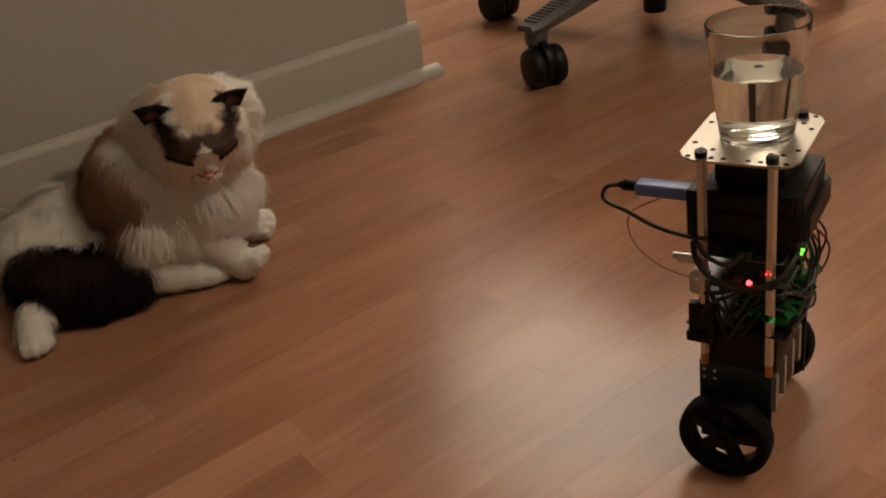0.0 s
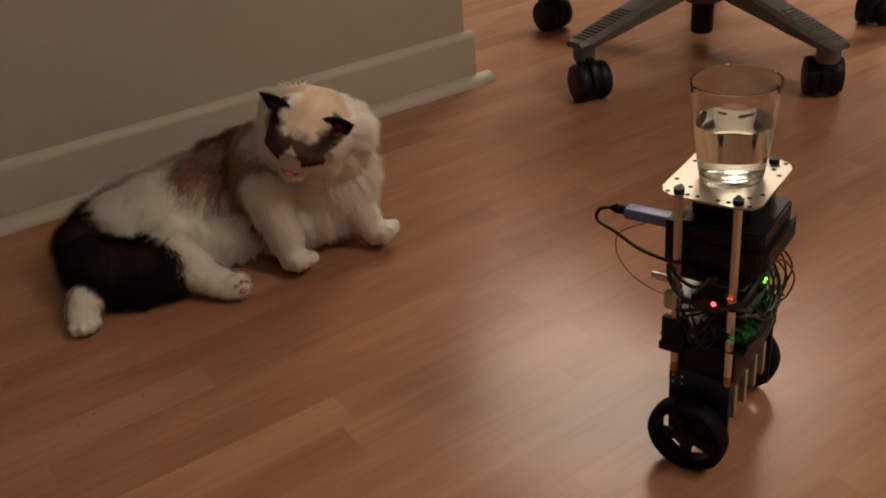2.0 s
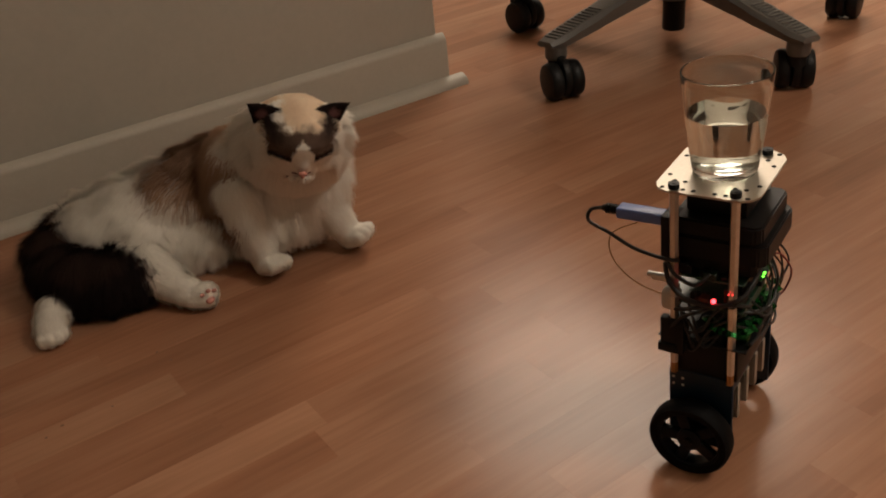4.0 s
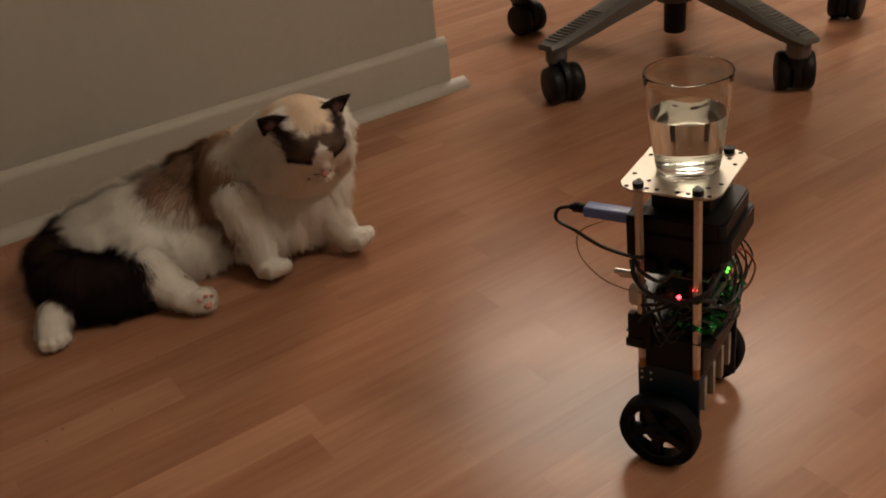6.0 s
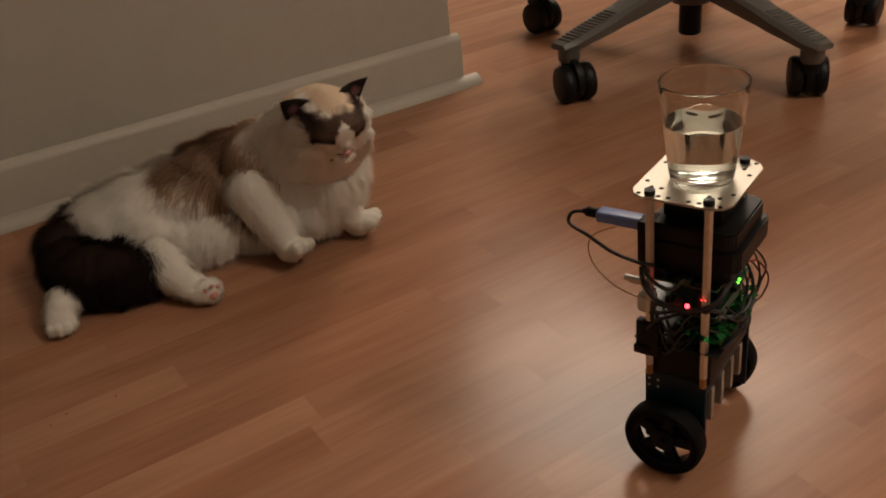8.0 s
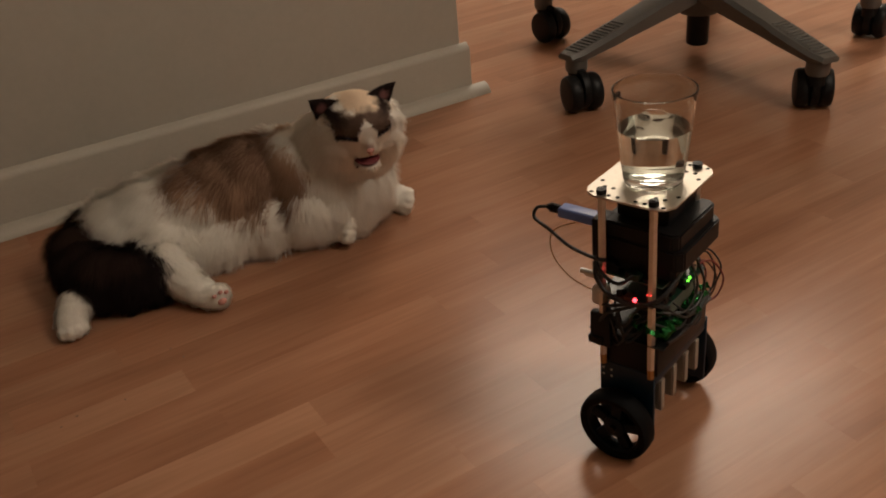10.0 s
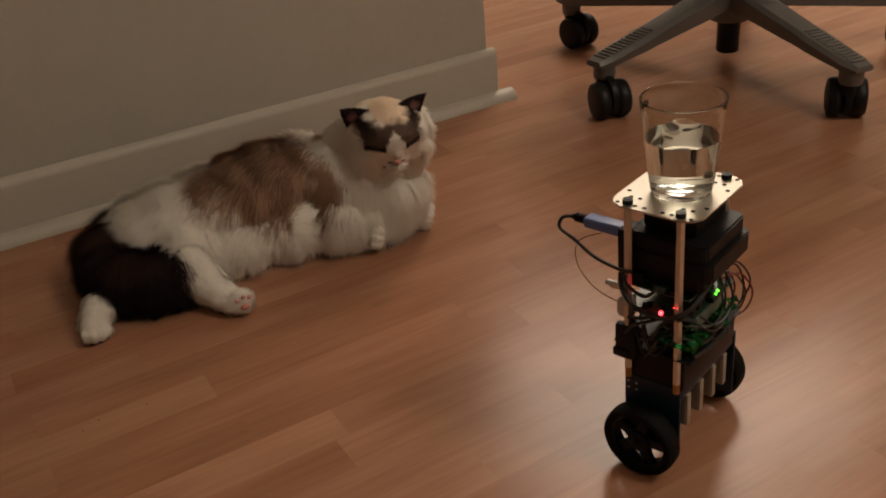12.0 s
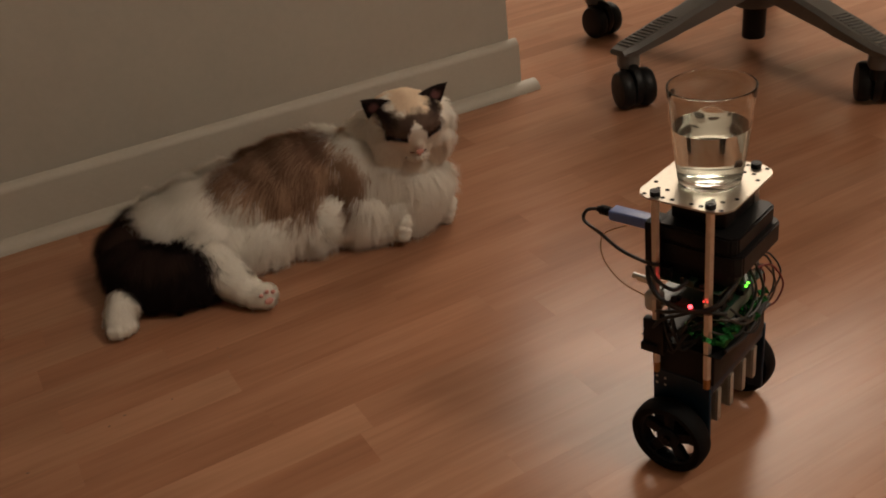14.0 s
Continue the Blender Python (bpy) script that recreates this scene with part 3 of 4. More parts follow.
for sx in (-1, 1):
    bm = bmesh.new()
    xo = sx * 0.0515
    box(bm, min(xo, xo + sx * 0.003), max(xo, xo + sx * 0.003), -0.0307, 0.0233, 0.019, 0.093, 0.0008, 1)
    box(bm, min(xo - sx * 0.012, xo), max(xo - sx * 0.012, xo), -0.0307, 0.0233, 0.0900, 0.093, 0.0008, 1)
    pl = frame_part("end_plate", bm, M_BLUE, robot, "blue anodised chassis plate")
    # white discs paint the highlights at the plate's small holes
    for hx in (0.0195, 0.0115):
        for hz in (0.0845, 0.0775):
            bm = bmesh.new()
            rod(bm, (xo + sx * 0.0028, hx, hz), (xo + sx * 0.0033, hx, hz), 0.0012, seg=10)
            frame_part("hole_glint", bm, M_WHITEPL, pl, smooth=False)
for x in (-0.036, -0.012, 0.012, 0.034):
    # folded channel: a front web with a lip at its upper end
    bm = bmesh.new()
    box(bm, x - 0.0034, x + 0.0034, -0.0305, -0.0287, 0.044, 0.078, 0.0008, 2)
    box(bm, x - 0.0034, x - 0.0022, -0.0287, 0.018, 0.044, 0.0785, 0.0005, 1)
    box(bm, x - 0.0034, x + 0.0034, -0.0287, -0.0180, 0.0770, 0.0788, 0.0008, 1)
    frame_part("beam", bm, M_BEAM, robot, "aluminium channel beam")
bm = bmesh.new()
rod(bm, (-0.050, 0.0, RW), (0.050, 0.0, RW), 0.0125, seg=28)
frame_part("motor", bm, M_BLACK, robot)
bm = bmesh.new()
box(bm, -0.050, 0.050, -0.030, 0.022, 0.0800, 0.0895, 0.001)
frame_part("chassis_deck", bm, M_BLUE, robot)


def wheel(sx):
    side = Matrix.Rotation(radians(90 * sx), 4, "Y")
    w = base("wheel", Matrix.Translation((WHEEL_X[sx > 0], 0, RW)), "", "")
    w.parent = robot
    bm = bmesh.new()
    r = RW
    lathe(bm, [(r * 0.78, -0.0085), (r * 0.93, -0.0095), (r * 0.985, -0.007), (r, -0.003), (r, 0.003), (r * 0.985, 0.007), (r * 0.93, 0.0095), (r * 0.78, 0.0085), (r * 0.76, 0.0), (r * 0.78, -0.0085)], 64, side)
    part("tyre", bm, M_RUBBER, w, "black rubber tyre")
    bm = bmesh.new()
    lathe(bm, [(r * 0.71, -0.006), (r * 0.79, -0.007), (r * 0.79, 0.007), (r * 0.71, 0.006), (r * 0.71, -0.006)], 56, side)
    for k in range(5):
        a = 2 * math.pi * k / 5
        m = side @ Matrix.Rotation(a, 4, "Z")
        q = bmesh.new()
        box(q, 0.006, r * 0.76, -0.0050, 0.0050, -0.002, 0.0045, 0.0012, 2)
        q.transform(m)
        tmp = bpy.data.meshes.new("spoke")
        q.to_mesh(tmp)
        q.free()
        bm.from_mesh(tmp)
        bpy.data.meshes.remove(tmp)
    lathe(bm, [(0, -0.008), (0.010, -0.008), (0.0105, 0.006), (0.008, 0.0075), (0, 0.0075)], 28, side)
    part("rim", bm, M_RIM, w, "dark blue spoked wheel rim")
    bm = bmesh.new()
    lathe(bm, [(0, 0.0076), (0.0035, 0.0076), (0.0035, 0.0105), (0, 0.0105)], 12, side)
    part("axle_screw", bm, M_BLACK, w)
    return w


WHEELS = [wheel(-1), wheel(1)]

# the glass of water on the plate
GLASS_AT = Matrix.Translation((0.001, -0.008, HP + 0.0006))
glass = base("drinking_glass", robot_pose(ROBOT[0]) @ GLASS_AT, "clear tumbler half full of water standing on the metal plate", "glass")
GH, GR0, GR1, GT = 0.0790, 0.0248, 0.0335, 0.0015
bm = bmesh.new()
out = [(0, 0.0), (GR0 - 0.003, 0.0), (GR0 - 0.0008, 0.0012), (GR0, 0.004)] + [(GR0 + (GR1 - GR0) * s ** 0.9, 0.004 + (GH - 0.004) * s) for s in np.linspace(0.1, 1, 9)]
inn = [(GR0 + (GR1 - GR0) * s ** 0.9 - GT, 0.004 + (GH - 0.004) * s) for s in np.linspace(1, 0.1, 9)] + [(GR0 - GT - 0.001, 0.0075), (GR0 - 0.006, 0.0062), (0, 0.0060)]
lip = [(GR1 - GT / 2 + GT / 2 * math.cos(q), GH + GT / 2 * math.sin(q)) for q in np.linspace(0.35, math.pi - 0.35, 6)]
lathe(bm, out + lip + inn, 72)
tumbler = part("tumbler", bm, M_GLASS, glass, "clear glass tumbler with a thick base")
WL = 0.0475
bm = bmesh.new()
ins = [(0, 0.0059), (GR0 - 0.006, 0.0061), (GR0 - GT - 0.0008, 0.0074)] + [(GR0 + (GR1 - GR0) * s ** 0.9 - GT + 0.0002, 0.004 + (GH - 0.004) * s) for s in np.linspace(0.1, (WL - 0.004) / (GH - 0.004), 6)]
lathe(bm, ins + [(0, WL)], 72)
water = part("water", bm, M_WATER, glass, "clear still water")

# ---- the cat ----
CAT = Vector((-0.62, -0.22, 0.0))
cat = base("cat", CAT, "long-haired white and brown cat lying on the floor by the wall", "cat")
WHITE, CREAM, TAN, BROWN, DARK, PINK = (0.95, 0.925, 0.87), (0.84, 0.71, 0.55), (0.54, 0.365, 0.25), (0.25, 0.145, 0.098), (0.030, 0.019, 0.017), (0.48, 0.26, 0.21)


def blend(a, b, t):
    t = max(0.0, min(1.0, t))
    return tuple(x + (y - x) * t for x, y in zip(a, b))


def blob(balls, voxel=0.0045, smooth=6):
    """One closed skin round a union of ellipsoids (centre, radii, turn)."""
    bm = bmesh.new()
    for c, r, *turn in balls:
        ball(bm, c, *(r if isinstance(r, tuple) else (r, r, r)), turn[0] if turn else (0, 0, 0), 3)
    me = bpy.data.meshes.new("skin")
    bm.to_mesh(me)
    bm.free()
    ob = new("skin", me)
    mod = ob.modifiers.new("remesh", "REMESH")
    mod.mode, mod.voxel_size = "VOXEL", voxel
    sm = ob.modifiers.new("smooth", "SMOOTH")
    sm.factor, sm.iterations = 0.5, smooth
    deps = bpy.context.evaluated_depsgraph_get()
    made = bpy.data.meshes.new_from_object(ob.evaluated_get(deps))
    bpy.data.objects.remove(ob)
    bpy.data.meshes.remove(me)
    return made


def furry(name, balls, colour, flow, length, count, parent, label="", width=0.0005, lift=0.28, voxel=0.0045, floor_z=None, seed=1, smooth=6, jitter=0.0012, wild=1.0):
    """A skin with tapered hairs as real blades; colour, flow and length are functions of the place."""
    rng = np.random.default_rng(seed)
    me = blob(balls, voxel, smooth)
    me.calc_loop_triangles()
    co = np.empty(len(me.vertices) * 3)
    me.vertices.foreach_get("co", co)
    co = co.reshape(-1, 3)
    vn = np.empty(len(me.vertices) * 3)
    me.vertices.foreach_get("normal", vn)
    vn = vn.reshape(-1, 3)
    tri = np.empty(len(me.loop_triangles) * 3, dtype=np.int32)
    me.loop_triangles.foreach_get("vertices", tri)
    tri = tri.reshape(-1, 3)
    A, B, C = co[tri[:, 0]], co[tri[:, 1]], co[tri[:, 2]]
    area = np.linalg.norm(np.cross(B - A, C - A), axis=1)
    pick = rng.choice(len(tri), count, p=area / area.sum())
    u, v = rng.random(count), rng.random(count)
    flip = u + v > 1
    u[flip], v[flip] = 1 - u[flip], 1 - v[flip]
    w = 1 - u - v
    P = A[pick] * w[:, None] + B[pick] * u[:, None] + C[pick] * v[:, None]
    N = vn[tri[pick, 0]] * w[:, None] + vn[tri[pick, 1]] * u[:, None] + vn[tri[pick, 2]] * v[:, None]
    N /= np.linalg.norm(N, axis=1)[:, None]
    verts, faces, cols, nors = [co], [tuple(p.vertices) for p in me.polygons], [np.array([colour(Vector(p)) for p in co])], [vn]
    hv, hf, hc, hn = [], [], [], []
    at = len(co)
    for p, n in zip(P, N):
        pv, nv = Vector(p), Vector(n)
        ln = length(pv, nv)
        if ln < 0.0015:
            continue
        f = Vector(flow(pv, nv))
        f = f - nv * f.dot(nv)
        f = f.normalized() if f.length > 1e-6 else nv.orthogonal()
        tuft = noise.noise_vector(pv * 48.0) * 0.45 + noise.noise_vector(pv * 130.0) * 0.28 + Vector(rng.normal(0, 0.10, 3))
        d = (f * (1 - lift) + nv * lift + tuft * 0.42 * wild).normalized()
        ln *= 0.65 + 0.6 * rng.random()
        wv = d.cross(nv)
        wv = (wv.normalized() if wv.length > 1e-4 else nv.orthogonal()) * width * (0.6 + 0.8 * rng.random())
        droop = f * (0.35 * ln) - Vector((0, 0, 0.10 * ln))
        mid, tip = pv + d * ln * 0.55, pv + d * ln * 0.92 + droop * 0.6
        if floor_z is not None:
            mid.z, tip.z = max(mid.z, floor_z), max(tip.z, floor_z + 0.0005)
        hv += [pv - wv, pv + wv, mid + wv * 0.75, mid - wv * 0.75, tip]
        hf += [(at, at + 1, at + 2, at + 3), (at + 3, at + 2, at + 4)]
        at += 5
        c = colour(pv + Vector(rng.normal(0, jitter, 3)))
        hc += [c] * 5
        nn = (nv * 0.8 + d * 0.25).normalized()
        hn += [nn] * 5
    out = bpy.data.meshes.new(name)
    allv = np.concatenate([co, np.array([tuple(q) for q in hv])]) if hv else co
    out.from_pydata([tuple(q) for q in allv], [], faces + hf)
    ca = out.color_attributes.new("coat", "FLOAT_COLOR", "POINT")
    allc = np.ones((len(allv), 4))
    allc[:len(co), :3] = cols[0]
    if hc:
        allc[len(co):, :3] = np.array(hc)
    ca.data.foreach_set("color", allc.ravel())
    out.shade_smooth()
    alln = np.concatenate([vn, np.array([tuple(q) for q in hn])]) if hn else vn
    out.normals_split_custom_set_from_vertices([tuple(q) for q in alln])
    out.materials.append(M_FUR)
    bpy.data.meshes.remove(me)
    ob = new(name, out)
    ob.parent = parent
    if label:
        ob["label"] = label
    return ob


def rag(p, s=30.0, k=1.0):
    return k * (noise.noise(Vector((p[0] * s, p[1] * s, p[2] * s))) + 0.5 * noise.noise(Vector((p[0] * s * 2.7, p[1] * s * 2.7, p[2] * s * 2.7 + 5))))


def W(x, y, z):
    """A place in the room, in the cat's own space."""
    return Vector((x, y, z)) - CAT


def torso_colour(p):
    q = p + CAT
    e = rag(q, 34, 0.016)
    # saddle of tan over the back, paler low on the flank, white at the rump and belly
    front = 0.062 + 0.030 * max(0, -(q.x + 0.59)) / 0.1 + 0.06 * max(0, q.x + 0.535) / 0.05
    k = (q.z - 0.030 * (q.y + 0.26) / 0.1 - front + e) / 0.014
    k = min(k, (q.x + 0.688 - e * 1.2) / 0.012)
    streak = noise.noise(Vector((q.x * 110, q.y * 24, q.z * 18))) + 0.5 * noise.noise(Vector((q.x * 260, q.y * 50, q.z * 40)))
    tan = blend(TAN, BROWN, 0.60 + 2.3 * streak)
    k -= 2.4 * max(0.0, streak - 0.34) + 1.5 * max(0.0, -streak - 0.42)
    tan = blend(tan, CREAM, (q.x + 0.455 + e) / 0.03)
    return blend(WHITE, tan, k)


def torso_flow(p, n):
    return (-0.35, -0.1, -1.0) if n.z < 0.75 else (-0.8, -0.6, -0.4)


torso = furry("torso", [
    (W(-0.712, -0.178, 0.047), (0.060, 0.066, 0.046)), (W(-0.675, -0.185, 0.052), (0.066, 0.072, 0.051)), (W(-0.62, -0.190, 0.056), (0.072, 0.078, 0.055)),
    (W(-0.575, -0.198, 0.061), (0.068, 0.080, 0.060)), (W(-0.545, -0.206, 0.066), (0.060, 0.074, 0.064)), (W(-0.505, -0.216, 0.066), (0.058, 0.070, 0.062)), (W(-0.685, -0.240, 0.040), (0.052, 0.045, 0.038)),
    (W(-0.60, -0.248, 0.034), (0.085, 0.050, 0.033)), (W(-0.545, -0.252, 0.044), (0.050, 0.045, 0.042)), (W(-0.510, -0.256, 0.040), (0.052, 0.046, 0.040)), (W(-0.560, -0.258, 0.036), (0.060, 0.046, 0.036))],
    torso_colour, torso_flow, lambda p, n: 0.022 + 0.006 * (p.z < 0.04), 95000, cat, "white coat with a tan and brown saddle", floor_z=0.001, seed=2, smooth=14, jitter=0.0045, wild=1.7, lift=0.32)

tail_line = [(-0.752, -0.150, 0.045, 0.028), (-0.775, -0.185, 0.040, 0.035), (-0.782, -0.225, 0.036, 0.036), (-0.768, -0.262, 0.036, 0.037), (-0.742, -0.282, 0.034, 0.036), (-0.716, -0.290, 0.030, 0.031)]
furry("tail", [(W(x, y, z), (r, r, min(r, z - 0.003))) for x, y, z, r in tail_line], lambda p: blend((0.018, 0.011, 0.011), BROWN, (p.z - 0.058) / 0.085 + rag(p, 20, 0.08)),
      lambda p, n: (-0.3, -0.6, -0.7), lambda p, n: 0.026, 40000, cat, "dark brown bushy tail curled round the hind legs", floor_z=0.001, seed=3)

hind_near = furry("hind_leg", [(W(-0.700, -0.285, 0.034), 0.030), (W(-0.695, -0.302, 0.031), 0.027), (W(-0.690, -0.316, 0.027), 0.024), (W(-0.686, -0.330, 0.0235), 0.0215), (W(-0.680, -0.346, 0.020), 0.0195), (W(-0.672, -0.360, 0.0165), (0.018, 0.018, 0.0155)), (W(-0.665, -0.372, 0.0185), (0.0165, 0.012, 0.0165))],
      lambda p: WHITE, lambda p, n: (0.2, -0.9, -0.4), lambda p, n: 0.013 if p.y > -0.11 else 0.006, 9000, cat, "white hind leg", 0.0009, floor_z=0.001, seed=4, voxel=0.003)
furry("hind_leg", [(W(-0.813, -0.285, 0.022), 0.019), (W(-0.820, -0.298, 0.019), 0.0185), (W(-0.825, -0.306, 0.0160), (0.0175, 0.017, 0.0150)), (W(-0.839, -0.318, 0.0110), (0.0062, 0.0085, 0.0085)), (W(-0.831, -0.323, 0.0115), (0.0062, 0.0085, 0.0090)), (W(-0.822, -0.323, 0.0115), (0.0062, 0.0085, 0.0090)), (W(-0.814, -0.318, 0.0110), (0.0060, 0.0080, 0.0085))],
      lambda p: WHITE, lambda p, n: (-0.2, -0.9, -0.5), lambda p, n: 0.009 if p.y > -0.08 else 0.0045, 4500, cat, "white hind leg", 0.0009, floor_z=0.001, seed=5, voxel=0.0024, smooth=3)
for c, r in (((-0.664, -0.3855, 0.0175), (0.0058, 0.0030, 0.0045)), ((-0.6715, -0.3835, 0.0265), (0.0030, 0.0024, 0.0026)), ((-0.664, -0.3850, 0.0300), (0.0030, 0.0024, 0.0026)), ((-0.6565, -0.3835, 0.0265), (0.0030, 0.0024, 0.0026))):
    bm = bmesh.new()
    ball(bm, W(*c), *r, sub=2)
    part("paw_pad", bm, M_PINK, hind_near, "pink paw pad")


# chest with its ruff: own origin between the shoulders
def chest_colour(p):
    e = rag(p, 30, 0.014)
    c = blend(WHITE, CREAM, min((p.z - 0.046 + e) / 0.02, (p.y - 0.010 + e) / 0.012))
    k = min((-0.036 - p.x + e) / 0.008, (p.z + 0.026 + e) / 0.008, (p.y + 0.042 + e) / 0.010)
    back = min((p.y - 0.030 + e) / 0.010, (p.z - 0.010 + e) / 0.010)
    return blend(blend(c, TAN, back), blend(TAN, BROWN, 0.75 - 18 * p.z), k)


chest = furry("chest", [((-0.012, 0.02, -0.002), (0.058, 0.062, 0.062)), ((0.020, -0.004, 0.004), (0.058, 0.06, 0.058)), ((0.036, -0.026, -0.012), (0.052, 0.05, 0.052)), ((0.020, -0.040, -0.030), (0.046, 0.036, 0.036)), ((0.034, -0.022, 0.035), (0.040, 0.040, 0.034)), ((-0.026, -0.030, -0.034), (0.042, 0.030, 0.036))],
              chest_colour, lambda p, n: (0.35 * n.x, -0.25, -1.0), lambda p, n: 0.028 if p.z < 0.020 else 0.013, 75000, cat, "white chest and ruff", seed=6, smooth=12, jitter=0.004, wild=1.6, lift=0.34)


# head: the face looks along -y, its own left and right along x
def head_colour(p):
    e = rag(p, 70, 0.003)
    ax = abs(p.x)
    c = WHITE
    crown = min((p.z - 0.013 + 2 * e) / 0.006, max((p.x + 0.017 + 3 * e) / 0.008, (0.027 - p.z + e) / 0.004))
    c = blend(c, blend(CREAM, (0.66, 0.48, 0.33), 0.25 + rag(p, 40, 0.6)), crown)
    # brown patch from each eye up to the ear, darkest along the lids, parted by a white blaze that ends in a point
    up = p.z - 0.001
    half = 0.0095 * min(1.0, (0.0165 - up) / 0.011) + 0.7 * e
    if up < 0:
        half = max(0.0060, 0.0098 + 0.30 * up)
    c = blend(c, WHITE, min((half - ax) / 0.0010, (0.0175 - up) / 0.002))
    line = -0.0010 + 0.12 * (ax - 0.010)
    mask = min((ax - half) / 0.0012, (0.0330 - ax + e) / 0.003, (p.z - line + 0.6 * e) / 0.0016, (0.010 - p.y + e) / 0.006, (0.0270 - p.z + 1.2 * e) / 0.004)
    stripe = 1 - abs(p.z - line - 0.0028) / 0.0048
    side = (ax - 0.013 + e) / 0.006
    brow = min((p.z - 0.012 + e) / 0.005, 1.0)
    tint = blend((0.165, 0.108, 0.082), (0.042, 0.027, 0.023), 0.20 + 0.5 * brow * min(1, max(0, side)) + rag(p, 120, 0.3))
    c = blend(c, blend(tint, DARK, stripe * 1.8), mask)
    temple = min((ax - 0.020 + e) / 0.004, (p.z - 0.017 + e) / 0.004, (0.012 - p.y) / 0.004)
    c = blend(c, DARK, temple * 0.8)
    snout = min((-0.036 - p.y) / 0.004, (0.0045 - ax) / 0.002, (p.z + 0.015) / 0.003, (-0.003 - p.z) / 0.004)
    return blend(c, PINK, snout * 0.45)


def head_length(p, n):
    if p.y < -0.031:
        return 0.0024
    if p.y < -0.008 and abs(p.x) < 0.031 and p.z > -0.020:
        return 0.0042
    if p.z > 0.010:
        return 0.0065
    return 0.009 + min(0.020, 0.45 * max(0.0, p.y + 0.006)) + (0.008 if p.z < -0.016 else 0.0)


head = furry("head", [((0, 0.002, 0.002), (0.043, 0.040, 0.032)), ((0, -0.018, 0.005), (0.033, 0.025, 0.025)), ((-0.019, -0.009, -0.013), (0.0225, 0.022, 0.0195)), ((0.019, -0.009, -0.013), (0.0225, 0.022, 0.0195)), ((0, 0.028, -0.016), (0.050, 0.036, 0.043)), ((0, 0.012, -0.026), (0.046, 0.030, 0.034)),
                      ((-0.0062, -0.0305, -0.0165), (0.0095, 0.0090, 0.0080)), ((0.0062, -0.0305, -0.0165), (0.0095, 0.0090, 0.0080)), ((0, -0.034, -0.008), (0.0080, 0.0120, 0.013)), ((0, -0.028, -0.012), (0.018, 0.012, 0.014))],
             head_colour, lambda p, n: (n.x * 0.5, 0.5, -1.0) if p.z < 0.012 else (n.x * 0.6, 1.0, -0.2), head_length, 70000, cat, "white face with a dark mask and tan crown", 0.0005, 0.32, 0.0028, seed=7, smooth=4, jitter=0.0005, wild=1.1)
head.scale = (1.16, 1.16, 1.16)
for sx in (-1, 1):
    root, tip = Vector((sx * 0.0250, 0.000, 0.0165)), Vector((sx * 0.0465, -0.004, 0.0385))
    flap = [(root.lerp(tip, u) + Vector((0, 0.0035 * math.sin(math.pi * u), 0)), (0.0185 * (1 - u) ** 0.85 + 0.0012, 0.0042 - 0.0026 * u, 0.0062 - 0.0040 * u), (0, sx * 52, sx * 14)) for u in np.linspace(0, 1, 12)]
    mid_ear = root.lerp(tip, 0.42)

    def ear_colour(p, mid_ear=mid_ear):
        inner = 0.7 * min((0.0075 - (Vector((p.x, 0, p.z)) - Vector((mid_ear.x, 0, mid_ear.z + 0.001))).length) / 0.003, (0.0015 - p.y) / 0.001)
        return blend((0.022, 0.014, 0.013), (0.23, 0.105, 0.10), inner)

    furry("ear", flap, ear_colour, lambda p, n, d=tip - root: tuple(d), lambda p, n: 0.0040, 2600, head, "dark furred ear with a pink inside", 0.0004, 0.25, 0.0014, seed=20 + sx, smooth=2, jitter=0.0004, wild=0.6)
    bm = bmesh.new()
    ball(bm, (sx * 0.0180, -0.0345, 0.0022), 0.0068, 0.0042, 0.0028, (0, sx * -15, sx * 22), 3)
    part("eye", bm, M_EYE, head, "half-closed dark eye")
    bm = bmesh.new()
    ball(bm, (sx * 0.0180, -0.0335, 0.0052), 0.0084, 0.0052, 0.0030, (0, sx * -14, sx * 22), 3)
    lid = mesh_of("eyelid", bm, M_FUR)
    ca = lid.color_attributes.new("coat", "FLOAT_COLOR", "POINT")
    for d in ca.data:
        d.color = (*blend(DARK, BROWN, 0.25), 1)
    lo = new("eyelid", lid)
    lo.parent = head
bm = bmesh.new()
ball(bm, (0, -0.0450, -0.0130), 0.0045, 0.0028, 0.0030, sub=2)
ball(bm, (0, -0.0445, -0.0160), 0.0019, 0.0024, 0.0030, sub=2)
part("nose", bm, M_PINK, head, "pink nose")
bm = bmesh.new()
ball(bm, (0, -0.0165, -0.0235), 0.0115, 0.0110, 0.0076, sub=3)
part("mouth", bm, M_MOUTH, head, "red inside of the mouth")
jaw = furry("jaw", [((0, -0.019, -0.0090), (0.0132, 0.0140, 0.0066)), ((0, -0.008, -0.006), (0.0165, 0.013, 0.009))], lambda p: blend(WHITE, (0.12, 0.016, 0.020), (p.z + 0.0075) / 0.002), lambda p, n: (0, 0.7, -0.7), lambda p, n: 0.004 if n.z < 0.2 else 0.0, 2600, head, "white chin", 0.0008, 0.35, 0.0026, seed=8, smooth=3)
bm = bmesh.new()
ball(bm, (0, -0.0170, -0.0030), 0.0142, 0.0165, 0.0034, sub=3)
part("tongue", bm, M_MOUTH, jaw, "red tongue")


